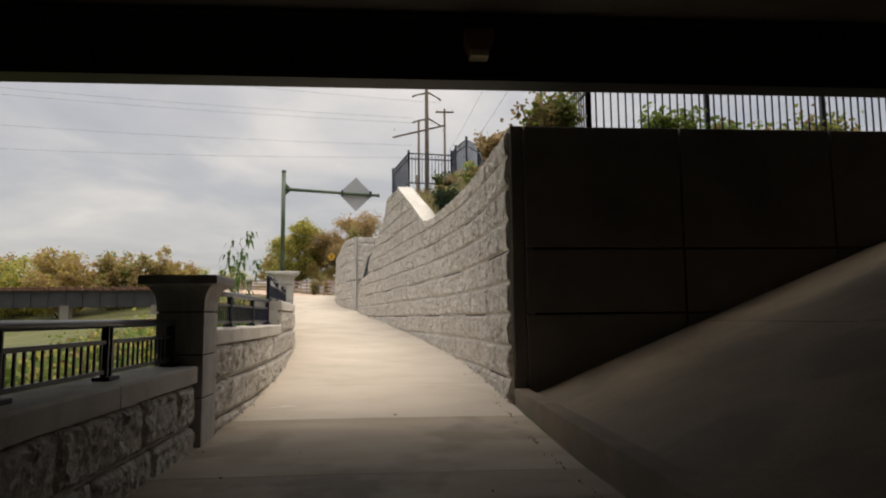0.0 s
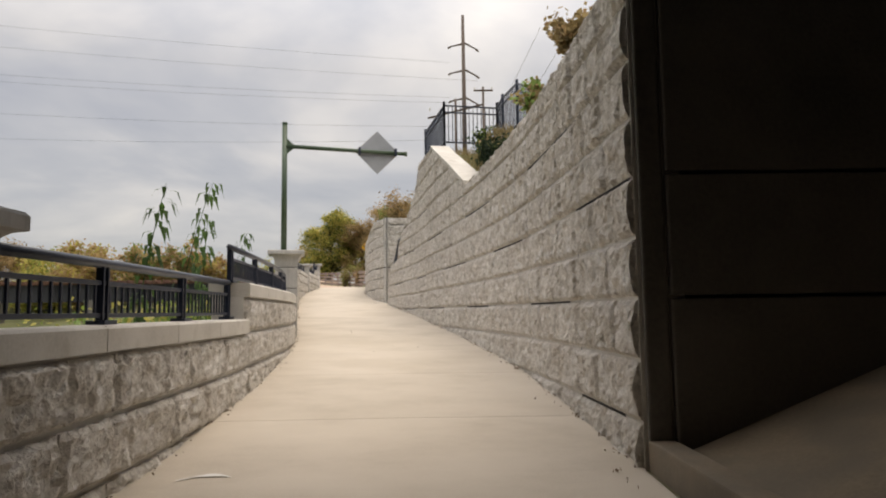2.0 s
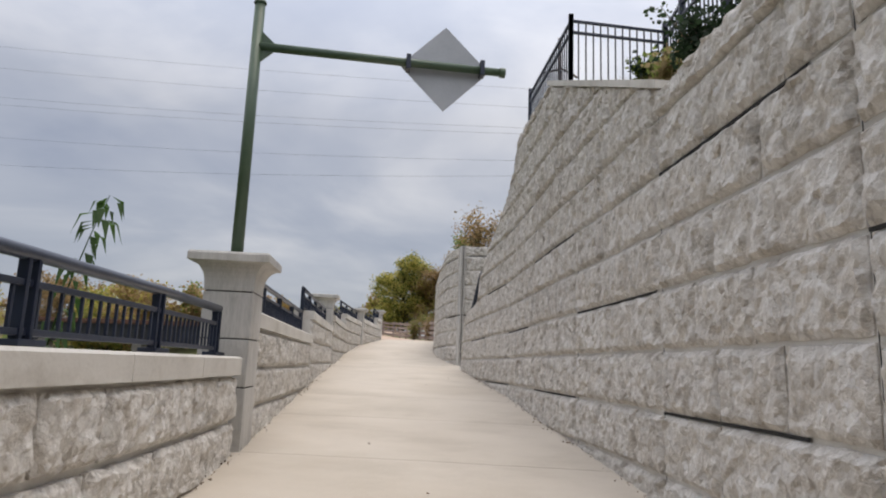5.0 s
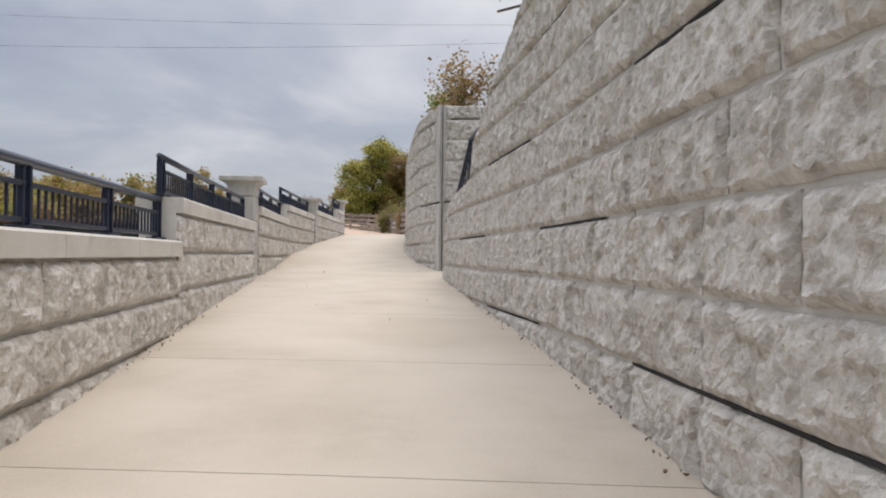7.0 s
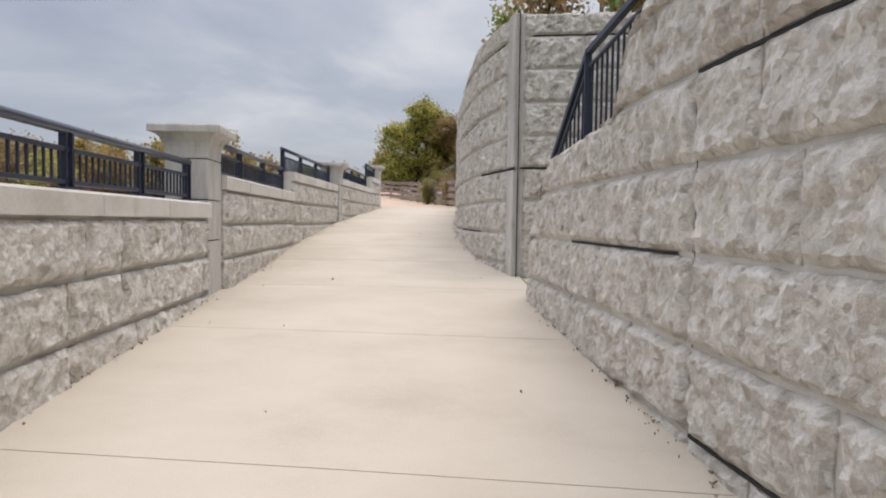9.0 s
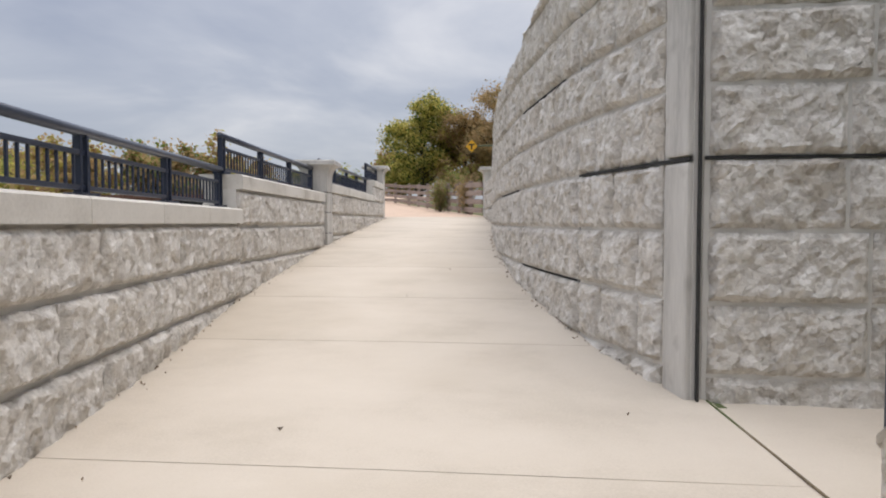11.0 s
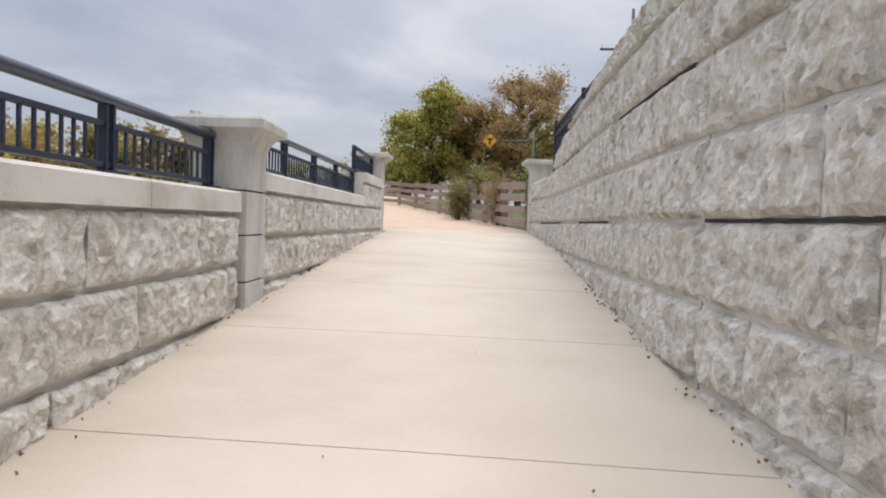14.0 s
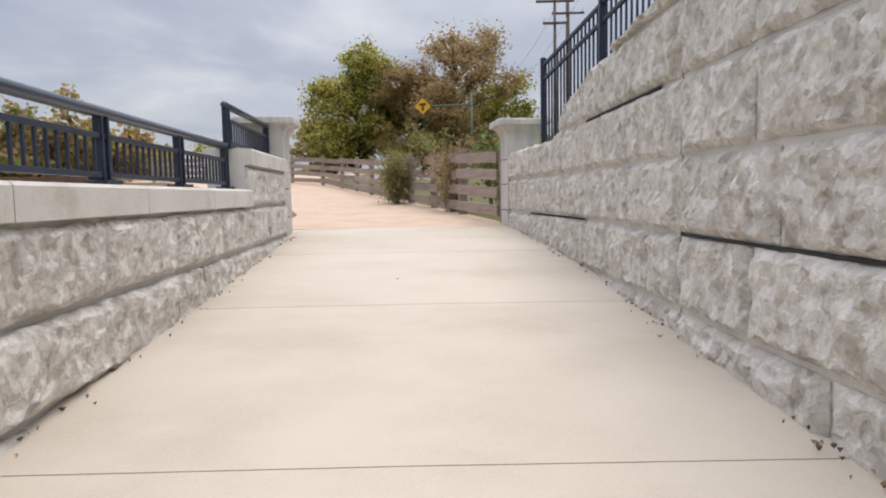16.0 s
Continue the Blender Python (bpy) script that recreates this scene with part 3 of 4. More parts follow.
# ---- parapet on the river side ----
COPE = [(-30, 2.42, 1.25), (3.02, 7.70, 1.59), (7.70, 13.72, 2.01), (14.40, 19.90, 2.47), (19.90, 24.86, 2.92), (25.45, 29.85, 3.25), (29.85, 34.18, 3.62), (34.75, 39.97, 3.82), (39.97, 41.95, 4.22)]
parapets = []
for k, (y0, y1, zt) in enumerate(COPE):
    s0, s1 = LW.s_at(max(y0, -12)), LW.s_at(y1)
    core = wall_core("parapet_wall", LW, s0, s1, lambda y, zt=zt: zt - 0.16, 0.36, MORTAR, "low grey split-faced parapet wall with a cast coping", off=-0.02)
    parapets.append(core)
    # coping, in lengths, sitting proud of the wall
    n = max(1, round((s1 - s0) / 1.25))
    if k == 0:
        n = 8
    cuts = np.linspace(s0, s1, n + 1)
    for a, b in zip(cuts, cuts[1:]):
        bm = bmesh.new()
        rows = []
        for s in np.linspace(a + 0.004, b - 0.004, 5):
            f, bk = LW.at(s, 0.055)[0], LW.at(s, -0.42)[0]
            c = 0.018
            f2 = LW.at(s, 0.055 - c)[0]
            rows.append([bm.verts.new(v) for v in ((f.x, f.y, zt - 0.16), (f.x, f.y, zt - c), (f2.x, f2.y, zt), (bk.x, bk.y, zt), (bk.x, bk.y, zt - 0.16))])
        for p, q in zip(rows, rows[1:]):
            for i in range(5):
                bm.faces.new((p[i], p[(i + 1) % 5], q[(i + 1) % 5], q[i]))
        bm.faces.new(rows[0]), bm.faces.new(rows[-1])
        bmesh.ops.recalc_face_normals(bm, faces=bm.faces)
        part("coping", bm, CAST, core, "smooth pale cast coping length")
    z = zt - 0.175
    row = 0
    ylo = -6 if k == 0 else y0
    while z > floor_z(ylo) - 0.1:
        h = 0.385
        s = LW.s_at(ylo) + (0.0 if row % 2 == 0 else -0.3)
        while s < s1 - 0.05:
            ln = rng.choice((0.55, 0.8, 1.05, 1.3))
            a, b = max(s, LW.s_at(ylo)), min(s + ln, s1)
            if s1 - b < 0.2:
                b = s1
            if b - a > 0.1:
                rock_block(core, LW, a, b, z - h, z, lambda y, zz=zt: zz, rng, proud=0.045)
            s = b
        z -= h + 0.012
        row += 1


def pier(name, centre, turn, z0, z1, joints, label):
    """A cast pier: stacked shaft blocks and a cap that flares out in a cove."""
    g = empty(name, label, "pier", "parapet piers", m=pose(centre[0], centre[1], z0 - 0.4, 0, 0, turn))
    w, d = 0.46, 0.50
    z = 0.0
    h_all = z1 - z0 + 0.4
    stops = [h_all - 0.36 - j for j in joints]
    cuts = [0.0] + sorted(c for c in stops if c > 0.05) + [h_all - 0.30]
    for a, b in zip(cuts, cuts[1:]):
        part("shaft_block", boxed((w, d, b - a - 0.012), pose(0, 0, (a + b) / 2), 0.008), PIERC, g)
    part("joint_core", boxed((w - 0.04, d - 0.04, h_all - 0.31), pose(0, 0, (h_all - 0.31) / 2)), GAP, g, "dark recessed joint")
    bm = bmesh.new()
    prof = [(0.0, h_all - 0.31)]
    for i in range(7):
        a = math.pi / 2 * i / 6
        prof.append((0.13 * (1 - math.cos(a)), h_all - 0.29 + 0.20 * math.sin(a)))
    prof += [(0.145, h_all - 0.085), (0.145, h_all - 0.02), (0.13, h_all)]
    rings = []
    for o, zz in prof:
        x, y = w / 2 + o, d / 2 + o * 0.8
        rings.append([bm.verts.new(v) for v in ((-x, -y, zz), (x, -y, zz), (x, y, zz), (-x, y, zz))])
    for p, q in zip(rings, rings[1:]):
        for k in range(4):
            bm.faces.new((p[k], p[(k + 1) % 4], q[(k + 1) % 4], q[k]))
    bm.faces.new(rings[0][::-1]), bm.faces.new(rings[-1])
    part("cap", bm, PIERC, g, "flared cast cap with a coved underside")
    return g


PIERS = [((-1.56, 2.72), 0, 0.45, 2.13, (0.0, 0.42, 0.84)), ((-2.42, 14.08), 11, 1.16, 2.97, (0.0, 0.44, 0.88)), ((-4.69, 25.15), 11, 1.92, 3.75, (0.0, 0.44, 0.88)),
         ((-5.93, 34.46), 7, 2.72, 4.19, (0.2, 0.55, 0.92)), ((-6.68, 42.2), 6, 3.25, 4.76, (0.2, 0.55, 0.92)), ((-3.32, 43.25), 8, 3.25, 4.78, (0.2, 0.55, 0.92))]
for c, turn, z0, z1, js in PIERS:
    pier("stone_pier", c, turn, z0, z1, js, "pale cast stone pier with flared cap in the parapet")


# ---- railings ----
def railing(line, y0, y1, zbase, off, label, rise=0.42, extra_end=True):
    """A low steel railing: round top rail, a band of pickets, posts on base plates."""
    s0, s1 = line.s_at(y0), line.s_at(y1)
    n = max(1, round((s1 - s0) / 1.35))
    stops = np.linspace(s0 + 0.06, s1 - 0.06, n + 1)
    p0 = line.at(stops[0], off)[0]
    g = empty("railing", label, "railing", "parapet railings", m=pose(p0.x, p0.y, zbase))
    inv = g.matrix_world.inverted()
    tops = [inv @ Vector((*line.at(s, off)[0], zbase + rise)) for s in stops]
    ends = [inv @ Vector((*line.at(s, off)[0], zbase + rise)) for s in (s0 + 0.0, s1)]
    part("top_rail", tube(bmesh.new(), [ends[0]] + tops[1:-1] + [ends[1]], 0.034, 10), BRIGHT, g, "round navy steel top rail, sky reflection lightening its colour", smooth=True)
    pick = mesh_picket(0.20)
    for i, (a, b) in enumerate(zip(tops, tops[1:])):
        for dz in (-0.135, -0.355):
            m = between(a + Vector((0, 0, dz)), b + Vector((0, 0, dz)))
            part("bar", boxed((0.032, (b - a).length, 0.032), m, 0.004), STEEL, g)
        k = round((b - a).length / 0.098)
        for j in range(1, k):
            p = a.lerp(b, j / k) + Vector((0, 0, -0.245))
            ob = put("picket", pick, g)
            ob.matrix_local = Matrix.Translation(p) @ between(a, b).to_3x3().to_4x4()
    for t in tops:
        for dy in (-0.032, 0.032):
            part("post", boxed((0.055, 0.022, rise - 0.03), pose(t.x, t.y + dy, rise / 2 - 0.01), 0.003), STEEL, g)
        part("base_plate", boxed((0.13, 0.18, 0.03), pose(t.x, t.y, 0.018), 0.004), STEEL, g)
    return g


PICK = {}


def mesh_picket(h, w=0.016):
    if (h, w) not in PICK:
        bm = boxed((w, w, h), Matrix.Identity(4))
        me = bpy.data.meshes.new("picket")
        bm.to_mesh(me)
        bm.free()
        me.materials.append(STEEL)
        PICK[(h, w)] = me
    return PICK[(h, w)]


for y0, y1, zt in COPE:
    railing(LW, max(y0, -9.0), y1, zt, -0.19, "dark navy steel railing bolted on the parapet coping")


def picket_fence(pts, height, label, name="picket_fence", gap=0.115, spacing=1.9):
    """A tall steel picket fence through base points, pickets between two bars."""
    g = empty(name, label, "fence", "steel picket fences", m=pose(*pts[0]))
    o = Vector(pts[0])
    pick = mesh_picket(height - 0.16, 0.02)
    posts = []
    for a, b in zip(pts, pts[1:]):
        a, b = Vector(a) - o, Vector(b) - o
        n = max(1, round((b - a).length / spacing))
        for i in range(n):
            p, q = a.lerp(b, i / n), a.lerp(b, (i + 1) / n)
            posts += [p, q]
            for z in (0.12, height - 0.24, height - 0.06):
                part("bar", boxed((0.035, (q - p).length, 0.035), between(p + Vector((0, 0, z)), q + Vector((0, 0, z)))), STEEL, g)
            k = max(2, round((q - p).length / gap))
            for j in range(1, k):
                c = p.lerp(q, j / k) + Vector((0, 0, height / 2 + 0.01))
                ob = put("picket", pick, g)
                ob.matrix_local = Matrix.Translation(c)
    seen = []
    for p in posts:
        if all((p - s).length > 0.05 for s in seen):
            seen.append(p)
            part("post", boxed((0.07, 0.07, height + 0.12), pose(p.x, p.y, p.z + height / 2 - 0.02), 0.006), STEEL, g)
    return g


FENCES = [[(3.55, 5.5, 4.28), (9.2, 5.4, 4.28)], [(3.55, 5.5, 4.20), (3.45, 9.5, 4.20), (3.28, 12.2, 4.30), (3.03, 14.5, 5.52), (2.82, 15.65, 6.02), (2.60, 16.85, 6.06), (2.52, 17.5, 6.04)],
          [(2.52, 17.5, 6.03), (1.06, 17.0, 5.96)], [(1.06, 17.0, 5.96), (0.55, 19.6, 5.95)],
          [(-3.08, 42.35, 4.22), (-2.35, 38.6, 4.72), (-1.7, 34.5, 5.2)]]
for f in FENCES:
    picket_fence(f, 1.17 if f[0][1] > 10 and f[0][1] < 30 else 1.22, "dark navy steel picket fence above the retaining wall")


# ---- stair behind the wall, with its sloping rail ----
def stair():
    g = empty("stair", "concrete stair climbing behind the retaining wall", "stair", kind="structure")
    for i in range(20):
        y = 24.6 - i * 0.29
        z = 2.0 + (i + 1) * 0.185
        x = R1.x_at(y)
        part("step", boxed((1.5, 0.30, z - 1.4), pose(x + 1.15, y, (z + 1.4) / 2), 0.01), CAST, g)
    r = empty("stair_rail", "dark navy steel handrail climbing the stair", "railing", m=pose(-0.85, 25.6, 2.0))
    base = Vector((-0.85, 25.6, 2.0))
    run = [Vector(v) - base for v in ((-0.85, 25.6, 3.10), (-0.50, 24.3, 4.28), (-0.12, 22.9, 4.52))]
    pick = mesh_picket(0.70, 0.02)
    for a, b in zip(run, run[1:]):
        for dz, w in ((0.0, 0.055), (-0.14, 0.03), (-0.86, 0.03)):
            part("handrail" if dz == 0 else "bar", boxed((w, (b - a).length, w), between(a + Vector((0, 0, dz)), b + Vector((0, 0, dz))), 0.006), STEEL, r)
        n = round((Vector((b.x, b.y)) - Vector((a.x, a.y))).length / 0.115)
        for i in range(1, n):
            ob = put("picket", pick, r)
            ob.matrix_local = Matrix.Translation(a.lerp(b, i / n) + Vector((0, 0, -0.50)))
    for p in run:
        part("post", boxed((0.06, 0.06, 1.2), pose(p.x, p.y, p.z - 0.57), 0.005), STEEL, r)


stair()


# ---- bridge overhead ----
def bridge():
    g = empty("bridge", "dark steel girder road bridge overhead", "bridge", kind="structure")
    # the deck's far stretch behind the walk's start is added to block light
    part("deck", boxed((80, 36.0, 0.35), pose(4, -13.5, 5.80)), BRIDGEC, g, "dark concrete deck soffit")
    for y in (4.05, 1.2, -1.7, -4.6, -7.5, -10.4, -13.3, -16.2, -19.1, -22, -25):
        bm = bmesh.new()
        box(bm, (80, 0.03, 0.95), pose(4, y, 5.18))
        box(bm, (80, 0.36, 0.045), pose(4, y, 4.72))
        box(bm, (80, 0.30, 0.04), pose(4, y, 5.58))
        part("girder", bm, GIRDER, g, "dark painted steel girder")
    rib = bpy.data.meshes.new("stiffener")
    bm = boxed((0.02, 0.11, 0.84), Matrix.Identity(4))
    bm.to_mesh(rib)
    bm.free()
    rib.materials.append(GIRDER)
    for x in np.arange(-20, 30, 2.4):
        put("stiffener", rib, g).location = (x, 3.97, 5.18)
    # two walls out of view, added only to keep light from the underpass
    part("unseen_rear_blocker", boxed((80, 0.6, 6.2), pose(4, -31, 2.4)), BRIDGEC, g)
    part("unseen_side_blocker", boxed((0.8, 35.0, 6.4), pose(-5.3, -13.45, 2.4)), BRIDGEC, g, "plain concrete wall out of view, added to block river-side light")
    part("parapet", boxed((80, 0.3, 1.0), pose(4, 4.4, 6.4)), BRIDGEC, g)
    lamp = empty("bridge_lamp", "small brown underpass light fixture fixed to the girder", "lamp", m=pose(1.61, 3.98, 5.42))
    part("bracket", boxed((0.05, 0.18, 0.26), pose(0, 0.0, 0.03), 0.01), RUST, lamp)
    bm = bmesh.new()
    ring = []
    for w, d, zz in ((0.13, 0.12, -0.40), (0.17, 0.15, -0.30), (0.18, 0.16, -0.14), (0.16, 0.14, -0.10)):
        ring.append([bm.verts.new((x * w, -0.2 + y * d, zz)) for x, y in ((-1, -1), (1, -1), (1, 1), (-1, 1))])
    for p, q in zip(ring, ring[1:]):
        for k in range(4):
            bm.faces.new((p[k], p[(k + 1) % 4], q[(k + 1) % 4], q[k]))
    bm.faces.new(ring[0][::-1]), bm.faces.new(ring[-1])
    part("housing", bm, RUST, lamp)
    part("lens", boxed((0.24, 0.22, 0.09), pose(0, -0.2, -0.43), 0.02), GLASSY, lamp, "pale lens of the unlit lamp")
    tub = bmesh.new()
    tube(tub, [(0.0, -0.05, 0.1), (0.03, -0.12, 0.0), (0.0, -0.2, -0.1)], 0.018, 6)
    part("conduit", tub, RUST, lamp)


bridge()


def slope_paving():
    g = empty("slope_paving", "worn brown concrete slope paving, bridge shade deepened in its colour", "embankment", kind="structure")
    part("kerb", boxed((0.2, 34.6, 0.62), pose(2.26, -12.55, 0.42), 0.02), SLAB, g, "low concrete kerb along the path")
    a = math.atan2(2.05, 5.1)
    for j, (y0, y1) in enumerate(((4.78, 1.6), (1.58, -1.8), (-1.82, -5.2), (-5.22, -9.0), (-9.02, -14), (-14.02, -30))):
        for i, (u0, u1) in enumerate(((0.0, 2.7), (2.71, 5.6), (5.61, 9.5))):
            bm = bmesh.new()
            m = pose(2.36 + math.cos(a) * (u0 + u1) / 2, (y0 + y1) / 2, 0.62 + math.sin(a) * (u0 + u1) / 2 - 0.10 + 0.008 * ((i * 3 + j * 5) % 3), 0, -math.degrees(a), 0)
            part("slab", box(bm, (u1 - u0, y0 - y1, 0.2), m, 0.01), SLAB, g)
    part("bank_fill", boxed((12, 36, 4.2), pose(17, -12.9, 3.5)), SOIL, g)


slope_paving()


# ---- sign masts ----
def sign_mast(foot, top_z, arm_a, arm_b, sign_x, sign_z, side, front, label):
    g = empty("sign_mast", label, "road sign", m=pose(*foot))
    o = Vector(foot)
    part("pole", tube(bmesh.new(), [(0, 0, 0), (0, 0, top_z - foot[2])], [0.062, 0.056], 14), GREEN, g, smooth=True)
    part("base_flange", boxed((0.24, 0.24, 0.03), pose(0, 0, 0.015), 0.006), GREEN, g)
    part("pole_cap", tube(bmesh.new(), [(0, 0, top_z - foot[2]), (0, 0, top_z - foot[2] + 0.03)], [0.07, 0.06], 14), GREEN, g)
    a, b = Vector(arm_a) - o, Vector(arm_b) - o
    part("arm", tube(bmesh.new(), [a, b], [0.048, 0.044], 12), GREEN, g, smooth=True)
    part("arm_end", tube(bmesh.new(), [b - (b - a).normalized() * 0.06, b], 0.056, 12), GREEN, g)
    for s in (1, -1):
        bm = bmesh.new()
        d = (b - a).normalized()
        tri = [a + Vector((0, 0, 0)), a + d * 0.24, a + Vector((0, 0, 0.22 * s))]
        n = d.cross(Vector((0, 0, 1))) * 0.012
        f, k = [bm.verts.new(p + n) for p in tri], [bm.verts.new(p - n) for p in tri]
        bm.faces.new(f), bm.faces.new(k[::-1])
        for i in range(3):
            bm.faces.new((f[i], k[i], k[(i + 1) % 3], f[(i + 1) % 3]))
        bmesh.ops.recalc_face_normals(bm, faces=bm.faces)
        part("gusset", bm, GREEN, g)
    d = (b - a).normalized()
    c = a + d * ((sign_x - o.x - a.x) / d.x)
    c.z = sign_z - o.z
    yaw = math.degrees(math.atan2(d.y, d.x)) if d.x > 0 else math.degrees(math.atan2(-d.y, -d.x))
    off = 0.07 if front < 0 else -0.07
    m = pose(c.x, c.y, c.z, 0, 0, yaw) @ pose(0, off, 0) @ pose(0, 0, 0, 0, 45, 0)
    bm = box(bmesh.new(), (side, 0.012, side), m)
    sign = part("sign_plate", bm, ALU if front < 0 else YELLOW, g, "bare grey back of a diamond sign" if front < 0 else "yellow diamond T-junction sign")
    if front > 0:
        m2 = pose(c.x, c.y, c.z, 0, 0, yaw) @ pose(0, off - 0.012, 0)
        bm = box(bmesh.new(), (side * 0.62, 0.006, side * 0.17), m2 @ pose(0, 0, side * 0.17))
        box(bm, (side * 0.19, 0.006, side * 0.5), m2 @ pose(0, -0.001, -side * 0.12))
        part("symbol", bm, BLACK, sign, "black T symbol")
    for s in (-1, 1):
        part("clamp", boxed((0.05, 0.13, 0.17), pose(c.x, c.y, c.z, 0, 0, yaw) @ pose(s * side * 0.58, 0, 0), 0.006), STEEL, g, "dark bolted clamp")


sign_mast((-2.53, 14.3, 2.97), 5.82, (-2.53, 14.3, 5.32), (0.14, 14.88, 5.255), -0.52, 5.275, 0.71, -1, "green steel mast arm with the back of a diamond sign")
sign_mast((-3.6, 69.0, 4.3), 9.2, (-3.6, 69.0, 8.47), (-6.6, 69.3, 8.47), -6.19, 8.47, 0.62, 1, "green mast arm with a yellow diamond T sign")


# ---- plank fence along the gravel ----
def plank_fence():
    g = empty("plank_fence", "weathered grey-brown wooden plank fence beside the gravel path", "fence", m=pose(-3.62, 43.6, floor_z(43.6)))
    o = g.matrix_world.translation.copy()
    pts = [(-3.62, 43.6), (-4.25, 45.5), (-4.85, 47.5), (-5.5, 49.5), (-6.2, 51.5), (-7.0, 53.6), (-7.8, 55.8), (-8.7, 58.0), (-9.9, 60.2), (-11.6, 62.0), (-13.8, 63.2), (-16.2, 63.9), (-18.8, 64.3)]
    P = [Vector((x, y, floor_z(y))) - o for x, y in pts]
    r = random.Random(3)
    for p in P:
        part("post", boxed((0.14, 0.14, 1.25), pose(p.x + 0.1, p.y, p.z + 0.52, 0, r.uniform(-1.5, 1.5), r.uniform(0, 20)), 0.01), WOOD, g)
    for a, b in zip(P, P[1:]):
        for k in range(4):
            z = 0.16 + k * 0.275
            m = between(a + Vector((0, 0, z + r.uniform(-0.02, 0.02))), b + Vector((0, 0, z + r.uniform(-0.02, 0.02))))
            part("plank", boxed((0.045, (b - a).length - 0.01, 0.165), m, 0.006), WOOD, g)


plank_fence()


# ---- plants ----
def leaf_mesh(name, pos, size, mat, r, droop=0.0, slim=0.45):
    """Many small folded leaves at the given places, in one mesh."""
    n = len(pos)
    pos = np.asarray(pos, dtype=float)
    rs = np.random.RandomState(r.randrange(1 << 30))
    d = rs.normal(size=(n, 3))
    d[:, 2] = d[:, 2] * 0.6 - droop
    d /= np.linalg.norm(d, axis=1)[:, None]
    u = np.cross(d, rs.normal(size=(n, 3)))
    u /= np.linalg.norm(u, axis=1)[:, None] + 1e-9
    ln = size * rs.uniform(0.6, 1.3, n)[:, None]
    tip, mid = pos + d * ln, pos + d * ln * 0.5
    a, b = mid + u * ln * slim, mid - u * ln * slim
    v = np.stack([pos, a, tip, b], 1).reshape(-1, 3)
    f = [(4 * i, 4 * i + 1, 4 * i + 2, 4 * i + 3) for i in range(n)]
    return mesh_from(name, v.tolist(), f, mat)


def tree(base, height, spread, kind, seed, leaves=5200, size=0.30, bare=0.0, label="", name="tree", second=None):
    """A tapered trunk, forking limbs, and leaves in uneven clumps at the twigs."""
    r = random.Random(seed)
    g = empty(name, label, "tree", m=pose(*base))
    bm = bmesh.new()
    top = Vector((r.uniform(-0.3, 0.3), r.uniform(-0.3, 0.3), height * 0.8))
    mid = top * 0.5 + Vector((r.uniform(-0.2, 0.2), r.uniform(-0.2, 0.2), 0))
    rad = height * 0.021
    tube(bm, [(0, 0, -0.3), (0, 0, height * 0.12), mid, top], [rad * 1.4, rad, rad * 0.65, rad * 0.15], 9)
    tips = []
    for i in range(26):
        h = r.uniform(0.05, 0.82)
        st = Vector((0, 0, 0)).lerp(mid, h * 2) if h < 0.5 else mid.lerp(top, h * 2 - 1)
        ang = i * 2.4 + r.uniform(-0.5, 0.5)
        reach = spread * (1.05 - abs(h - 0.42) * 1.05) * r.uniform(0.65, 1.08)
        e = st + Vector((math.cos(ang) * reach, math.sin(ang) * reach, height * r.uniform(0.08, 0.24)))
        k = st.lerp(e, 0.5) + Vector((0, 0, height * 0.03))
        tube(bm, [st, k, e], [rad * 0.42, rad * 0.25, rad * 0.06], 6)
        tips.append((e, spread * r.uniform(0.20, 0.36)))
        tips.append((k, spread * r.uniform(0.20, 0.32)))
        for _ in range(3):
            q = st.lerp(e, r.uniform(0.45, 0.95))
            t = q + Vector((r.uniform(-1, 1), r.uniform(-1, 1), r.uniform(0.1, 1.1))) * spread * 0.30
            tube(bm, [q, t], [rad * 0.16, rad * 0.04], 5)
            tips.append((t, spread * r.uniform(0.14, 0.30)))
    tips.append((top, spread * 0.25))
    part("trunk", bm, BARK, g, "dark forked trunk and limbs", smooth=True)
    rs = np.random.RandomState(seed)
    w = np.array([c[1] ** 2 for c in tips])
    pick = rs.choice(len(tips), int(leaves * (1 - bare)), p=w / w.sum())
    c = np.array([tips[i][0] for i in pick])
    q = rs.normal(size=(len(pick), 3))
    q /= np.linalg.norm(q, axis=1)[:, None]
    rr = np.array([tips[i][1] for i in pick])[:, None] * np.minimum(np.abs(rs.normal(0.0, 0.62, (len(pick), 1))), 1.15) ** 0.8
    pos = c + q * rr * np.array([1.0, 1.0, 0.75])
    if second:
        cut = rs.rand(len(pos)) < 0.35
        put("crown", leaf_mesh("crown", pos[~cut], size, LEAF[kind], r), g, "loose uneven autumn crown")
        put("crown", leaf_mesh("crown", pos[cut], size, LEAF[second], r), g, "turning leaves in the crown")
    else:
        put("crown", leaf_mesh("crown", pos, size, LEAF[kind], r), g, "loose uneven autumn crown")
    return g


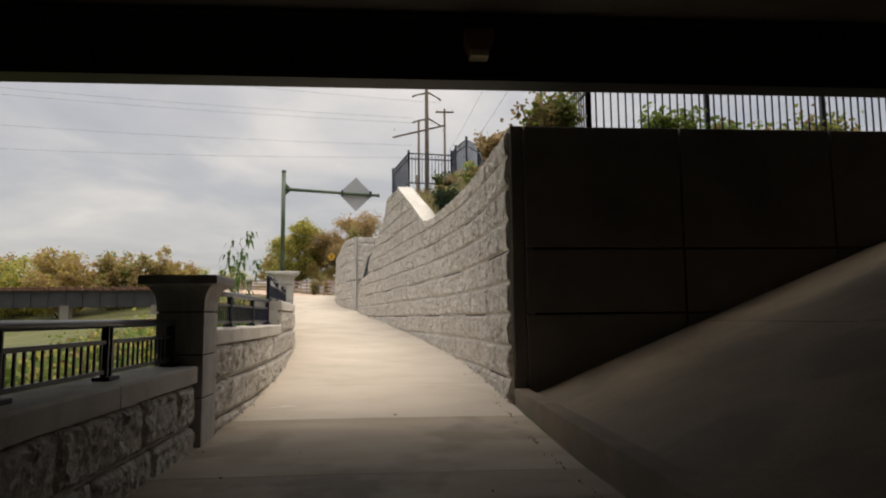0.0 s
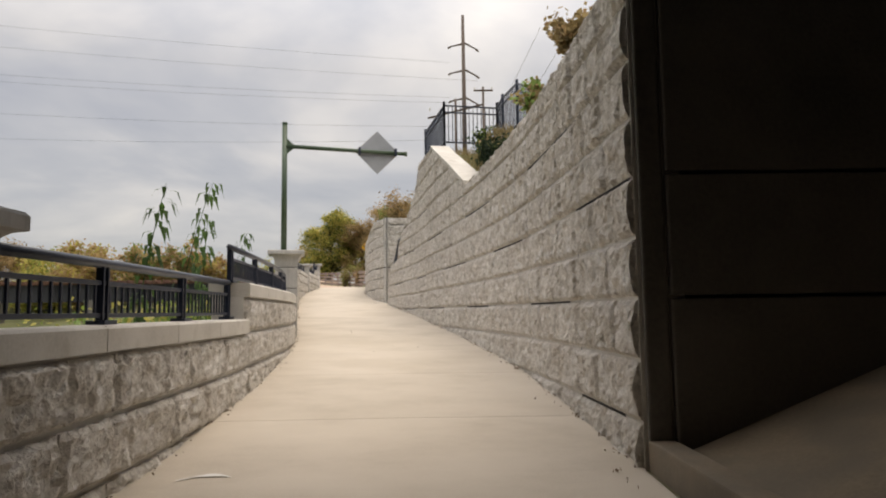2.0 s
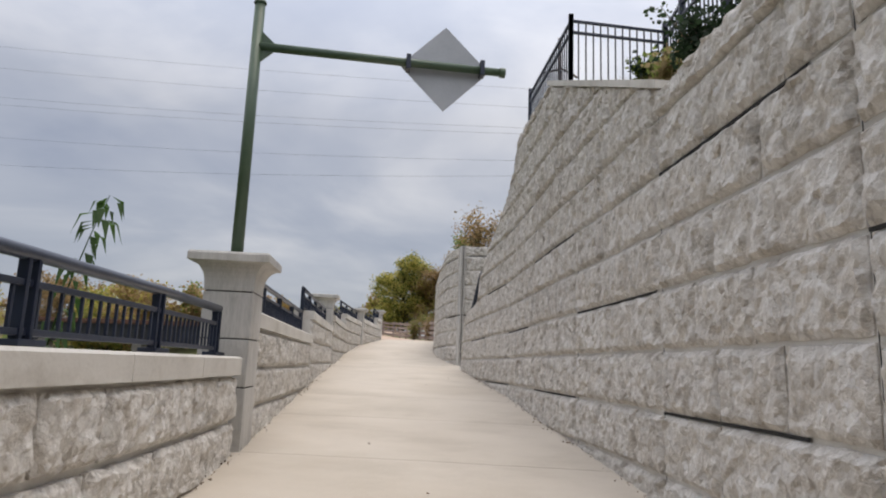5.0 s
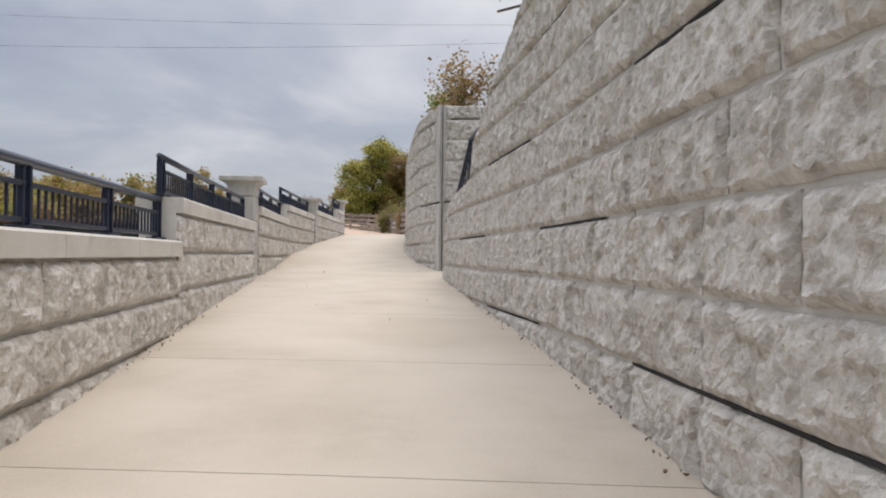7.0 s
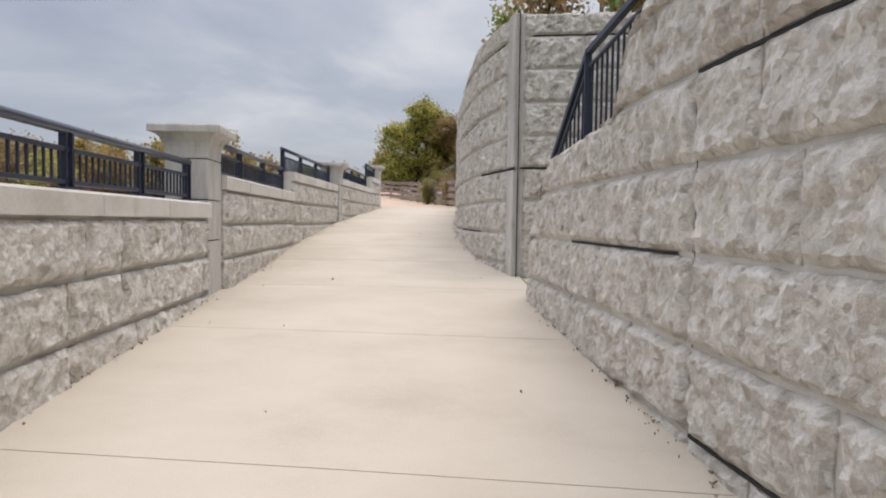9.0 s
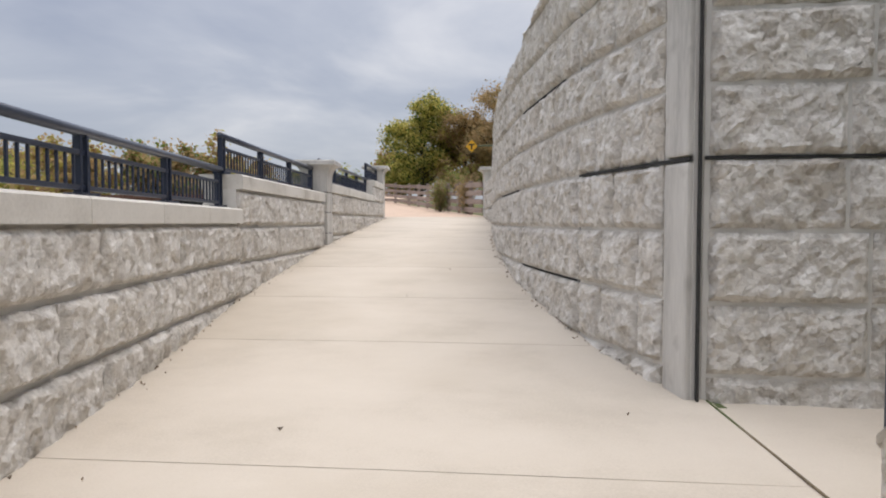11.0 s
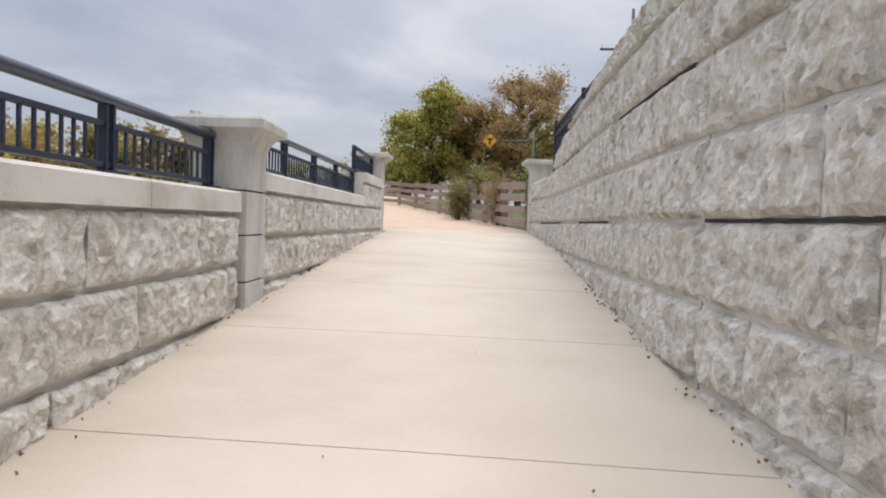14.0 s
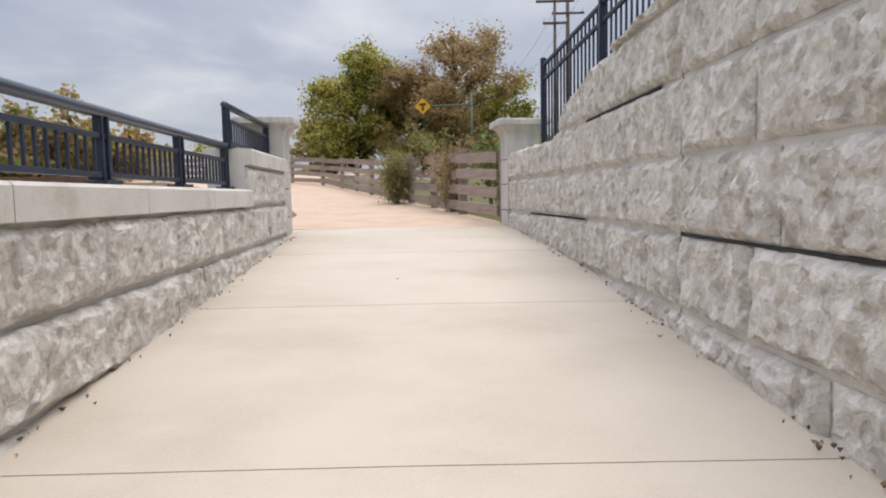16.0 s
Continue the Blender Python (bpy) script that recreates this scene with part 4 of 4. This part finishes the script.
def bush(base, spread, height, kind, seed, leaves=700, size=0.09, label="", second=None, slim=0.4, name="bush"):
    """Thin stems fanning from the ground, with leaves along them."""
    r = random.Random(seed)
    g = empty(name, label, "shrub", m=pose(*base))
    bm = bmesh.new()
    pos = []
    n = 16
    for i in range(n):
        ang, out = r.uniform(0, math.tau), r.uniform(0.2, 1.0) * spread
        e = Vector((math.cos(ang) * out, math.sin(ang) * out, height * r.uniform(0.5, 1.0)))
        k = e * 0.5 + Vector((0, 0, height * 0.14))
        s = Vector((math.cos(ang), math.sin(ang), 0)) * out * 0.25
        tube(bm, [s - Vector((0, 0, 0.05)), k, e], [0.012, 0.008, 0.003], 4)
        for _ in range(leaves // n):
            t = r.uniform(0.15, 1.0)
            p = s.lerp(k, t * 2) if t < 0.5 else k.lerp(e, t * 2 - 1)
            pos.append(p + Vector((r.gauss(0, 1), r.gauss(0, 1), r.gauss(0, 0.8))) * spread * 0.16)
    part("stems", bm, BARK, g)
    h = len(pos) * 2 // 3 if second else len(pos)
    r.shuffle(pos)
    put("foliage", leaf_mesh("foliage", pos[:h], size, LEAF[kind], r, slim=slim), g)
    if second:
        put("foliage", leaf_mesh("foliage", pos[h:], size, LEAF[second], r, slim=slim), g)
    return g


def sapling(base, height, lean, seed):
    """A whip of a young tree: one thin stem with long drooping leaves."""
    r = random.Random(seed)
    g = empty("sapling", "slender green sapling with long drooping leaves behind the railing", "sapling", "river bank saplings", m=pose(*base))
    pts = [Vector((lean[0] * t * t, lean[1] * t * t, height * t)) for t in np.linspace(0, 1, 9)]
    part("stem", tube(bmesh.new(), pts, [0.016 * (1 - 0.85 * i / 8) for i in range(9)], 6), LEAF["sapling"], g)
    verts, faces = [], []
    for i in range(64):
        t = r.uniform(0.42, 1.0)
        k = min(int(t * 8), 7)
        p = pts[k].lerp(pts[k + 1], t * 8 - k)
        a = r.uniform(0, math.tau)
        out = Vector((math.cos(a), math.sin(a), 0))
        side = out.cross(Vector((0, 0, 1)))
        ln = r.uniform(0.16, 0.27)
        q0, q1, q2 = p + out * ln * 0.12, p + out * ln * 0.55 + Vector((0, 0, -ln * 0.12)), p + out * ln * 0.75 + Vector((0, 0, -ln * 0.75))
        w = ln * 0.12
        b = len(verts)
        verts += [tuple(q0), tuple(q1 + side * w), tuple(q1 - side * w), tuple(q2)]
        faces += [(b, b + 1, b + 2), (b + 1, b + 3, b + 2)]
    put("leaves", mesh_from("leaves", verts, faces, LEAF["sapling"]), g)


sapling((-2.45, 6.9, 0.3), 2.75, (0.30, 0.1), 1)
sapling((-2.70, 8.6, 0.4), 3.0, (0.48, 0.1), 2)
sapling((-2.75, 9.8, 0.5), 2.6, (0.1, 0.0), 3)
sapling((-3.35, 12.6, 0.6), 2.6, (0.5, 0.0), 4)

# big trees beyond the path's end
tree((-11.6, 80, 4.4), 10.6, 4.0, "yellow", 11, 36000, 0.18, label="broad green tree turning yellow behind the fence", second="green")
tree((-14.5, 84, 4.6), 6.0, 2.6, "rust", 12, 4000, 0.32, label="small yellow-brown autumn tree beyond the fence", second="yellow")
tree((-7.6, 79, 4.6), 8.0, 3.6, "rust", 13, 24000, 0.17, label="brown autumn tree behind the fence", second="yellow")
tree((-4.6, 78, 4.6), 10.8, 4.3, "rust", 44, 38000, 0.16, bare=0.1, label="tall half-bare rusty autumn tree", second="dry")
tree((-2.2, 82, 4.6), 8.0, 3.6, "yellow", 15, 14000, 0.19, label="yellow-green autumn tree in the thicket", second="green")
tree((1.5, 95, 4.8), 5.2, 3.4, "rust", 16, 3500, 0.34, label="low rusty orange autumn tree in the distance")
r0 = random.Random(21)
for i, (x, y, h, s, k, k2) in enumerate(((-37, 66, 8.6, 4.3, "yellow", "green"), (-31, 62, 8.4, 3.4, "rust", "yellow"), (-26, 64, 8.4, 3.4, "rust", "green"), (-22.5, 66, 8.0, 2.8, "rust", "yellow"),
                                         (-44, 68, 9.0, 4.5, "rust", "dry"), (-52, 64, 8.5, 4.5, "yellow", "rust"), (-33, 92, 8.5, 4.2, "yellow", "rust"), (-25, 96, 9.5, 4.2, "yellow", "green"), (-41, 90, 7.5, 4.0, "rust", "yellow"),
                                         (-60, 75, 9, 5, "yellow", "rust"), (-20, 105, 7, 3.5, "rust", "yellow"))):
    tree((x, y, 0.9), h, s, k, 30 + i, 11000, 0.25, label="autumn tree on the far river bank", second=k2)

# shrubs on the banks
SHRUBS = [((2.75, 5.6, 4.2), 0.45, 0.85, "dry", "green"), ((3.15, 5.7, 4.2), 0.5, 1.15, "green", "dry"), ((4.9, 5.6, 4.2), 0.5, 0.7, "green", "willow"), ((5.9, 5.7, 4.2), 0.5, 0.55, "willow", "dry"), ((7.3, 5.8, 4.2), 0.7, 0.7, "green", "dry"),
          ((2.35, 7.0, 4.2), 0.4, 0.75, "dry", "rust"), ((2.2, 9.0, 4.15), 0.35, 0.7, "dry", "willow"), ((2.2, 15.2, 5.0), 0.5, 0.6, "dry", "green"), ((2.15, 16.7, 5.6), 0.35, 0.75, "pine", "green"),
          ((3.2, 12.6, 4.4), 0.9, 1.2, "dry", "green"), ((-0.75, 28.0, 5.35), 1.05, 1.45, "rust", "dry"), ((-1.25, 29.2, 5.35), 0.7, 1.0, "green", "rust"), ((0.4, 27.9, 5.35), 0.8, 1.0, "rust", "willow"),
          ((-1.5, 32.0, 5.0), 0.6, 0.8, "willow", "dry"), ((-1.9, 34.4, 4.9), 0.6, 0.7, "green", "dry"), ((-2.6, 43.9, 3.3), 0.7, 1.3, "willow", "dry"), ((-2.0, 46, 3.4), 0.9, 1.5, "dry", "rust"), ((-3.4, 48.0, 3.5), 0.8, 1.7, "willow", "rust")]
for i, (b, s, h, k, k2) in enumerate(SHRUBS):
    bush(b, s, h, k, 60 + i, 1500, 0.085, "wild leafy shrub on top of the bank", second=k2)
bush((2.0, 13.5, 4.2), 0.5, 1.15, "pine", 88, 2600, 0.06, "dark evergreen shrub beside the fence", second="pine", name="evergreen_shrub")
bush((-5.75, 49.2, 3.5), 0.75, 1.3, "dry", 90, 4600, 0.055, "vine climbing over the plank fence", second="green", name="vine")
bush((-4.35, 46.2, 3.4), 0.6, 1.45, "dry", 91, 2400, 0.055, "vine climbing over the plank fence", second="rust", name="vine")
bush((-4.9, 47.9, 4.2), 0.5, 1.0, "green", 92, 1200, 0.06, "vine climbing over the plank fence", second="rust", name="vine")
for i in range(58):
    y = -3 + i * 1.15 if i < 40 else 1.0 + (i - 40) * 0.8
    lx = LW.x_at(min(y, 42.4))
    x = lx - r0.uniform(1.7, 5.0)
    d = lx - 0.45 - x
    zg = floor_z(y) - 0.25 - min(max(d, 0) * 0.22, 1.3)
    k = r0.choice(("green", "willow", "dry", "yellow") if y < 16 else ("dry", "yellow", "rust"))
    bush((x, y, zg - 0.05), r0.uniform(0.6, 1.1), r0.uniform(0.7, 1.25) * (1.35 if y < 16 else 1.0), k, 100 + i, 800, 0.12, "rank weeds and shrubs on the river bank", second=r0.choice(("green", "willow", "dry")))


for i in range(44):
    y = r0.uniform(2.5, 19)
    x = -r0.uniform(3.4, 9.5)
    bush((x, y, floor_z(y) - 0.65 - min((-1.9 - x) * 0.2, 1.2)), r0.uniform(0.7, 1.2), r0.uniform(1.2, 1.9), r0.choice(("green", "willow", "green")), 300 + i, 900, 0.13, "lush green weeds on the river bank", second=r0.choice(("green", "willow", "yellow")))


def scatter(name, n, box_, mat, size, zf, label, seed, tall=1.0):
    """Uncountable grass blades over a stretch of ground, as one mesh."""
    rs = np.random.RandomState(seed)
    x, y = rs.uniform(box_[0], box_[2], n), rs.uniform(box_[1], box_[3], n)
    verts, faces = [], []
    for i in range(n):
        z = zf(x[i], y[i])
        if z is None:
            continue
        a, h = rs.uniform(0, 6.28), size * rs.uniform(0.5, 1.4) * tall
        w = size * 0.05
        b = len(verts)
        dx, dy = math.cos(a) * w, math.sin(a) * w
        lx, ly = rs.normal(0, h * 0.3, 2)
        verts += [(x[i] - dx, y[i] - dy, z), (x[i] + dx, y[i] + dy, z), (x[i] + lx, y[i] + ly, z + h)]
        faces.append((b, b + 1, b + 2))
    return tagged(put(name, mesh_from(name, verts, faces, mat)), label, "grass", kind="stuff")


def left_z(x, y):
    lx = LW.x_at(min(y, 42.4)) - 0.45
    return None if x > lx - 0.1 else floor_z(y) - 0.3 - min((lx - x) * 0.22, 1.3)


scatter("bank_grass", 26000, (-13, -4, -1.5, 43), LEAF["willow"], 0.5, left_z, "tall rank grass on the river bank", 5)
scatter("bank_grass", 9000, (-13, 6, -1.5, 43), LEAF["dry"], 0.55, left_z, "dry tall grass on the river bank", 6)
scatter("top_grass", 7000, (2.4, 5.2, 9, 13), LEAF["dry"], 0.22, lambda x, y: 4.15 if x > R1.x_at(y) + 0.4 else None, "dry grass along the top of the wall", 7)
scatter("top_grass", 5000, (1.2, 13, 6, 17.5), LEAF["dry"], 0.2, lambda x, y: (top_1(y) - 0.14 if x < R1.x_at(y) + 1.3 else 4.1 + max(0, min((y - 12) * 0.54, 1.85))) if x > R1.x_at(y) + 0.5 else None, "dry grass on the slope above the wall", 8)
scatter("top_grass", 3500, (-3.2, 40.6, 0, 50), LEAF["willow"], 0.28, lambda x, y: (4.25 if y < 43 else floor_z(y)) if x > -3.0 - max(0, y - 43) * 0.33 else None, "grass behind the end of the wall", 9)


# fallen leaves and grit along the wall feet
def litter():
    r = random.Random(17)
    verts, faces = [], []
    for i in range(760):
        y = r.uniform(0, 42)
        if r.random() < 0.96:
            x = (LW.x_at(y) + abs(r.gauss(0, 0.05)) + 0.04) if r.random() < 0.35 else (right_edge(y) - 0.17 - abs(r.gauss(0, 0.045)))
        else:
            x = r.uniform(LW.x_at(y) + 0.1, right_edge(y) - 0.2)
        if 25.2 < y < 27.4 and x > R1.x_at(25.4) - 0.6:
            continue
        s = r.choice((0.004, 0.005, 0.006, 0.008, 0.012)) * r.uniform(0.7, 1.3)
        a = r.uniform(0, 6.28)
        z = floor_z(y) + 0.012
        c = [(math.cos(a + k * 1.57) * s * (1.6 if k % 2 else 0.8), math.sin(a + k * 1.57) * s * (1.6 if k % 2 else 0.8)) for k in range(4)]
        b = len(verts)
        verts += [(x + c[k][0], y + c[k][1], z + (r.uniform(0, 0.014))) for k in range(4)] + [(x, y, z - 0.008)]
        faces += [(b, b + 1, b + 2, b + 3), (b, b + 3, b + 4), (b + 1, b + 2, b + 4)]
    tagged(put("leaf_litter", mesh_from("leaf_litter", verts, faces, LITTER)), "small brown dead leaves and grit on the path", "leaf litter", kind="stuff")


litter()


def scuff():
    """A pale scrape on the slab."""
    r = random.Random(2)
    verts, faces = [], []
    for i in range(9):
        t = i / 8
        x, y = -1.08 + 0.36 * t, 4.62 + 0.10 * math.sin(t * 3) + 0.05 * t
        w = 0.035 * math.sin(math.pi * min(max(t, 0.08), 0.93)) * r.uniform(0.6, 1.3)
        verts += [(x, y - w, floor_z(y - w) + 0.010), (x, y + w, floor_z(y + w) + 0.010)]
    faces = [(2 * i, 2 * i + 2, 2 * i + 3, 2 * i + 1) for i in range(8)]
    tagged(put("scuff_mark", mesh_from("scuff_mark", verts, faces, SCRAPE)), "pale scraped mark on the concrete path", "mark", kind="stuff")


scuff()


# ---- distance ----
def utility_pole(base, height, arms, lean=0.0, label="weathered wooden utility pole with cross-arms", radius=0.17):
    g = empty("utility_pole", label, "utility pole", m=pose(*base))
    part("shaft", tube(bmesh.new(), [(0, 0, 0), (lean, 0, height)], [radius, radius * 0.6], 9), POLE, g, smooth=True)
    for z, half, tilt in arms:
        part("cross_arm", boxed((half * 2, 0.13, 0.15), pose(lean * z / height, -0.15, z, 0, tilt, 0), 0.01), POLE, g)
        for s in (-0.9, 0.9):
            bm = bmesh.new()
            tube(bm, [(lean * z / height + s * half, -0.15, z + 0.05), (lean * z / height + s * half, -0.15, z + 0.32)], [0.05, 0.035], 6)
            part("insulator", bm, CAST, g)
    return g


def tower_pole(base, height, levels):
    """A tall steel pole with pairs of upswept arms."""
    g = empty("transmission_pole", "tall slim steel transmission pole with paired short arms", "power pole", m=pose(*base))
    part("shaft", tube(bmesh.new(), [(0, 0, 0), (0, 0, height)], [0.30, 0.14], 10), POLE, g, smooth=True)
    for z in levels:
        for s in (-1, 1):
            part("arm", tube(bmesh.new(), [(0, 0, z + (0.15 if s > 0 else 0)), (s * 1.15, 0, z + (-0.5 if s > 0 else -0.25))], [0.10, 0.06], 6), POLE, g)
            part("insulator", tube(bmesh.new(), [(s * 1.15, 0, z + (-0.5 if s > 0 else -0.25)), (s * 1.45, 0, z - (0.75 if s > 0 else 0.42))], 0.09, 6), POLE, g)


tower_pole((4.0, 60, 5.0), 24.6, (21.8, 19.2, 16.5))
utility_pole((3.1, 58, 5.0), 15.8, ((14.6, 2.6, -14),), label="leaning-armed wooden utility pole beyond the fence")
utility_pole((5.8, 60, 5.0), 17.6, ((17.2, 0.9, 0),))
utility_pole((2.1, 78, 5.0), 11.6, ((11.2, 1.25, 0), (9.8, 0.8, 0)), radius=0.14)
utility_pole((3.9, 84, 5.0), 16, ((12, 1.2, 0),), radius=0.2)
utility_pole((-1.0, 110, 5.0), 11.5, ((11, 0.9, 0), (9.3, 0.9, 0), (7.6, 0.9, 0)), radius=0.16, label="distant lattice-armed power pole above the trees")


def cable(a, b, sag, label="thin sagging overhead power cable"):
    pts = []
    for i in range(25):
        t = i / 24
        p = Vector(a).lerp(Vector(b), t)
        p.z -= sag * 4 * t * (1 - t)
        pts.append(p)
    g = part("power_cable", tube(bmesh.new(), pts, 0.009, 4), DARKSTEEL)
    tagged(g, label, "cable", "overhead cables")


for i, (za, zb) in enumerate(((37.5, 25.0), (35.2, 23.2), (31.8, 21.6), (31.2, 21.0), (27.5, 18.8), (23.8, 17.6))):
    cable((-90, 66 + i * 0.8, za), (2.6 + (i % 2) * 2.7, 60, zb), 0.8 + 0.1 * i)
for i in range(2):
    cable((2.4 + i * 1.2, 78, 16.2), (-1.8 + i * 1.6, 112, 15.6), 1.6)
    cable((2.4 + i * 1.2, 78, 16.2), (6 + i * 1.5, 30, 15.0), 1.2)


def trestle():
    """The far rail bridge across the river."""
    g = empty("rail_trestle", "long dark steel rail bridge across the river", "bridge", m=pose(-28, 58, 0))
    part("girder", boxed((22, 0.5, 1.5), pose(-1, 0, 3.6)), DARKSTEEL, g)
    part("flange", boxed((22, 0.8, 0.12), pose(-1, -0.05, 4.4)), RUST, g)
    for i in range(15):
        part("stiffener", boxed((0.1, 0.1, 1.4), pose(-11.5 + i * 1.5, -0.3, 3.6)), DARKSTEEL, g)
    for i in range(28):
        part("tie", boxed((0.22, 1.2, 0.22), pose(-11.6 + i * 0.78, -0.2, 4.57), 0.01), RUST, g)
    for x in (-9, -1, 7):
        part("bent", boxed((0.8, 0.8, 4.4), pose(x, 0, 0.8), 0.04), BRIDGEC, g)


trestle()


def far_woods():
    """A low belt of woods on the horizon, too far to tell trees apart."""
    rs = np.random.RandomState(8)
    for mat, seed in (("rust", 1), ("yellow", 2), ("green", 3)):
        pos = []
        for i in range(330):
            a = rs.uniform(-1.5, 1.5)
            R = rs.uniform(125, 180)
            h = rs.uniform(3.0, 6.5)
            c = np.array([math.sin(a) * R, math.cos(a) * R, h * 0.45])
            q = rs.normal(size=(45, 3)) * np.array([3.2, 3.2, h * 0.26])
            pos.append(c + q)
        me = leaf_mesh("far_woods", np.concatenate(pos), 1.1, LEAF[mat], random.Random(seed))
        tagged(put("far_woods", me), "distant belt of autumn woods along the river", "woods", kind="stuff")


far_woods()
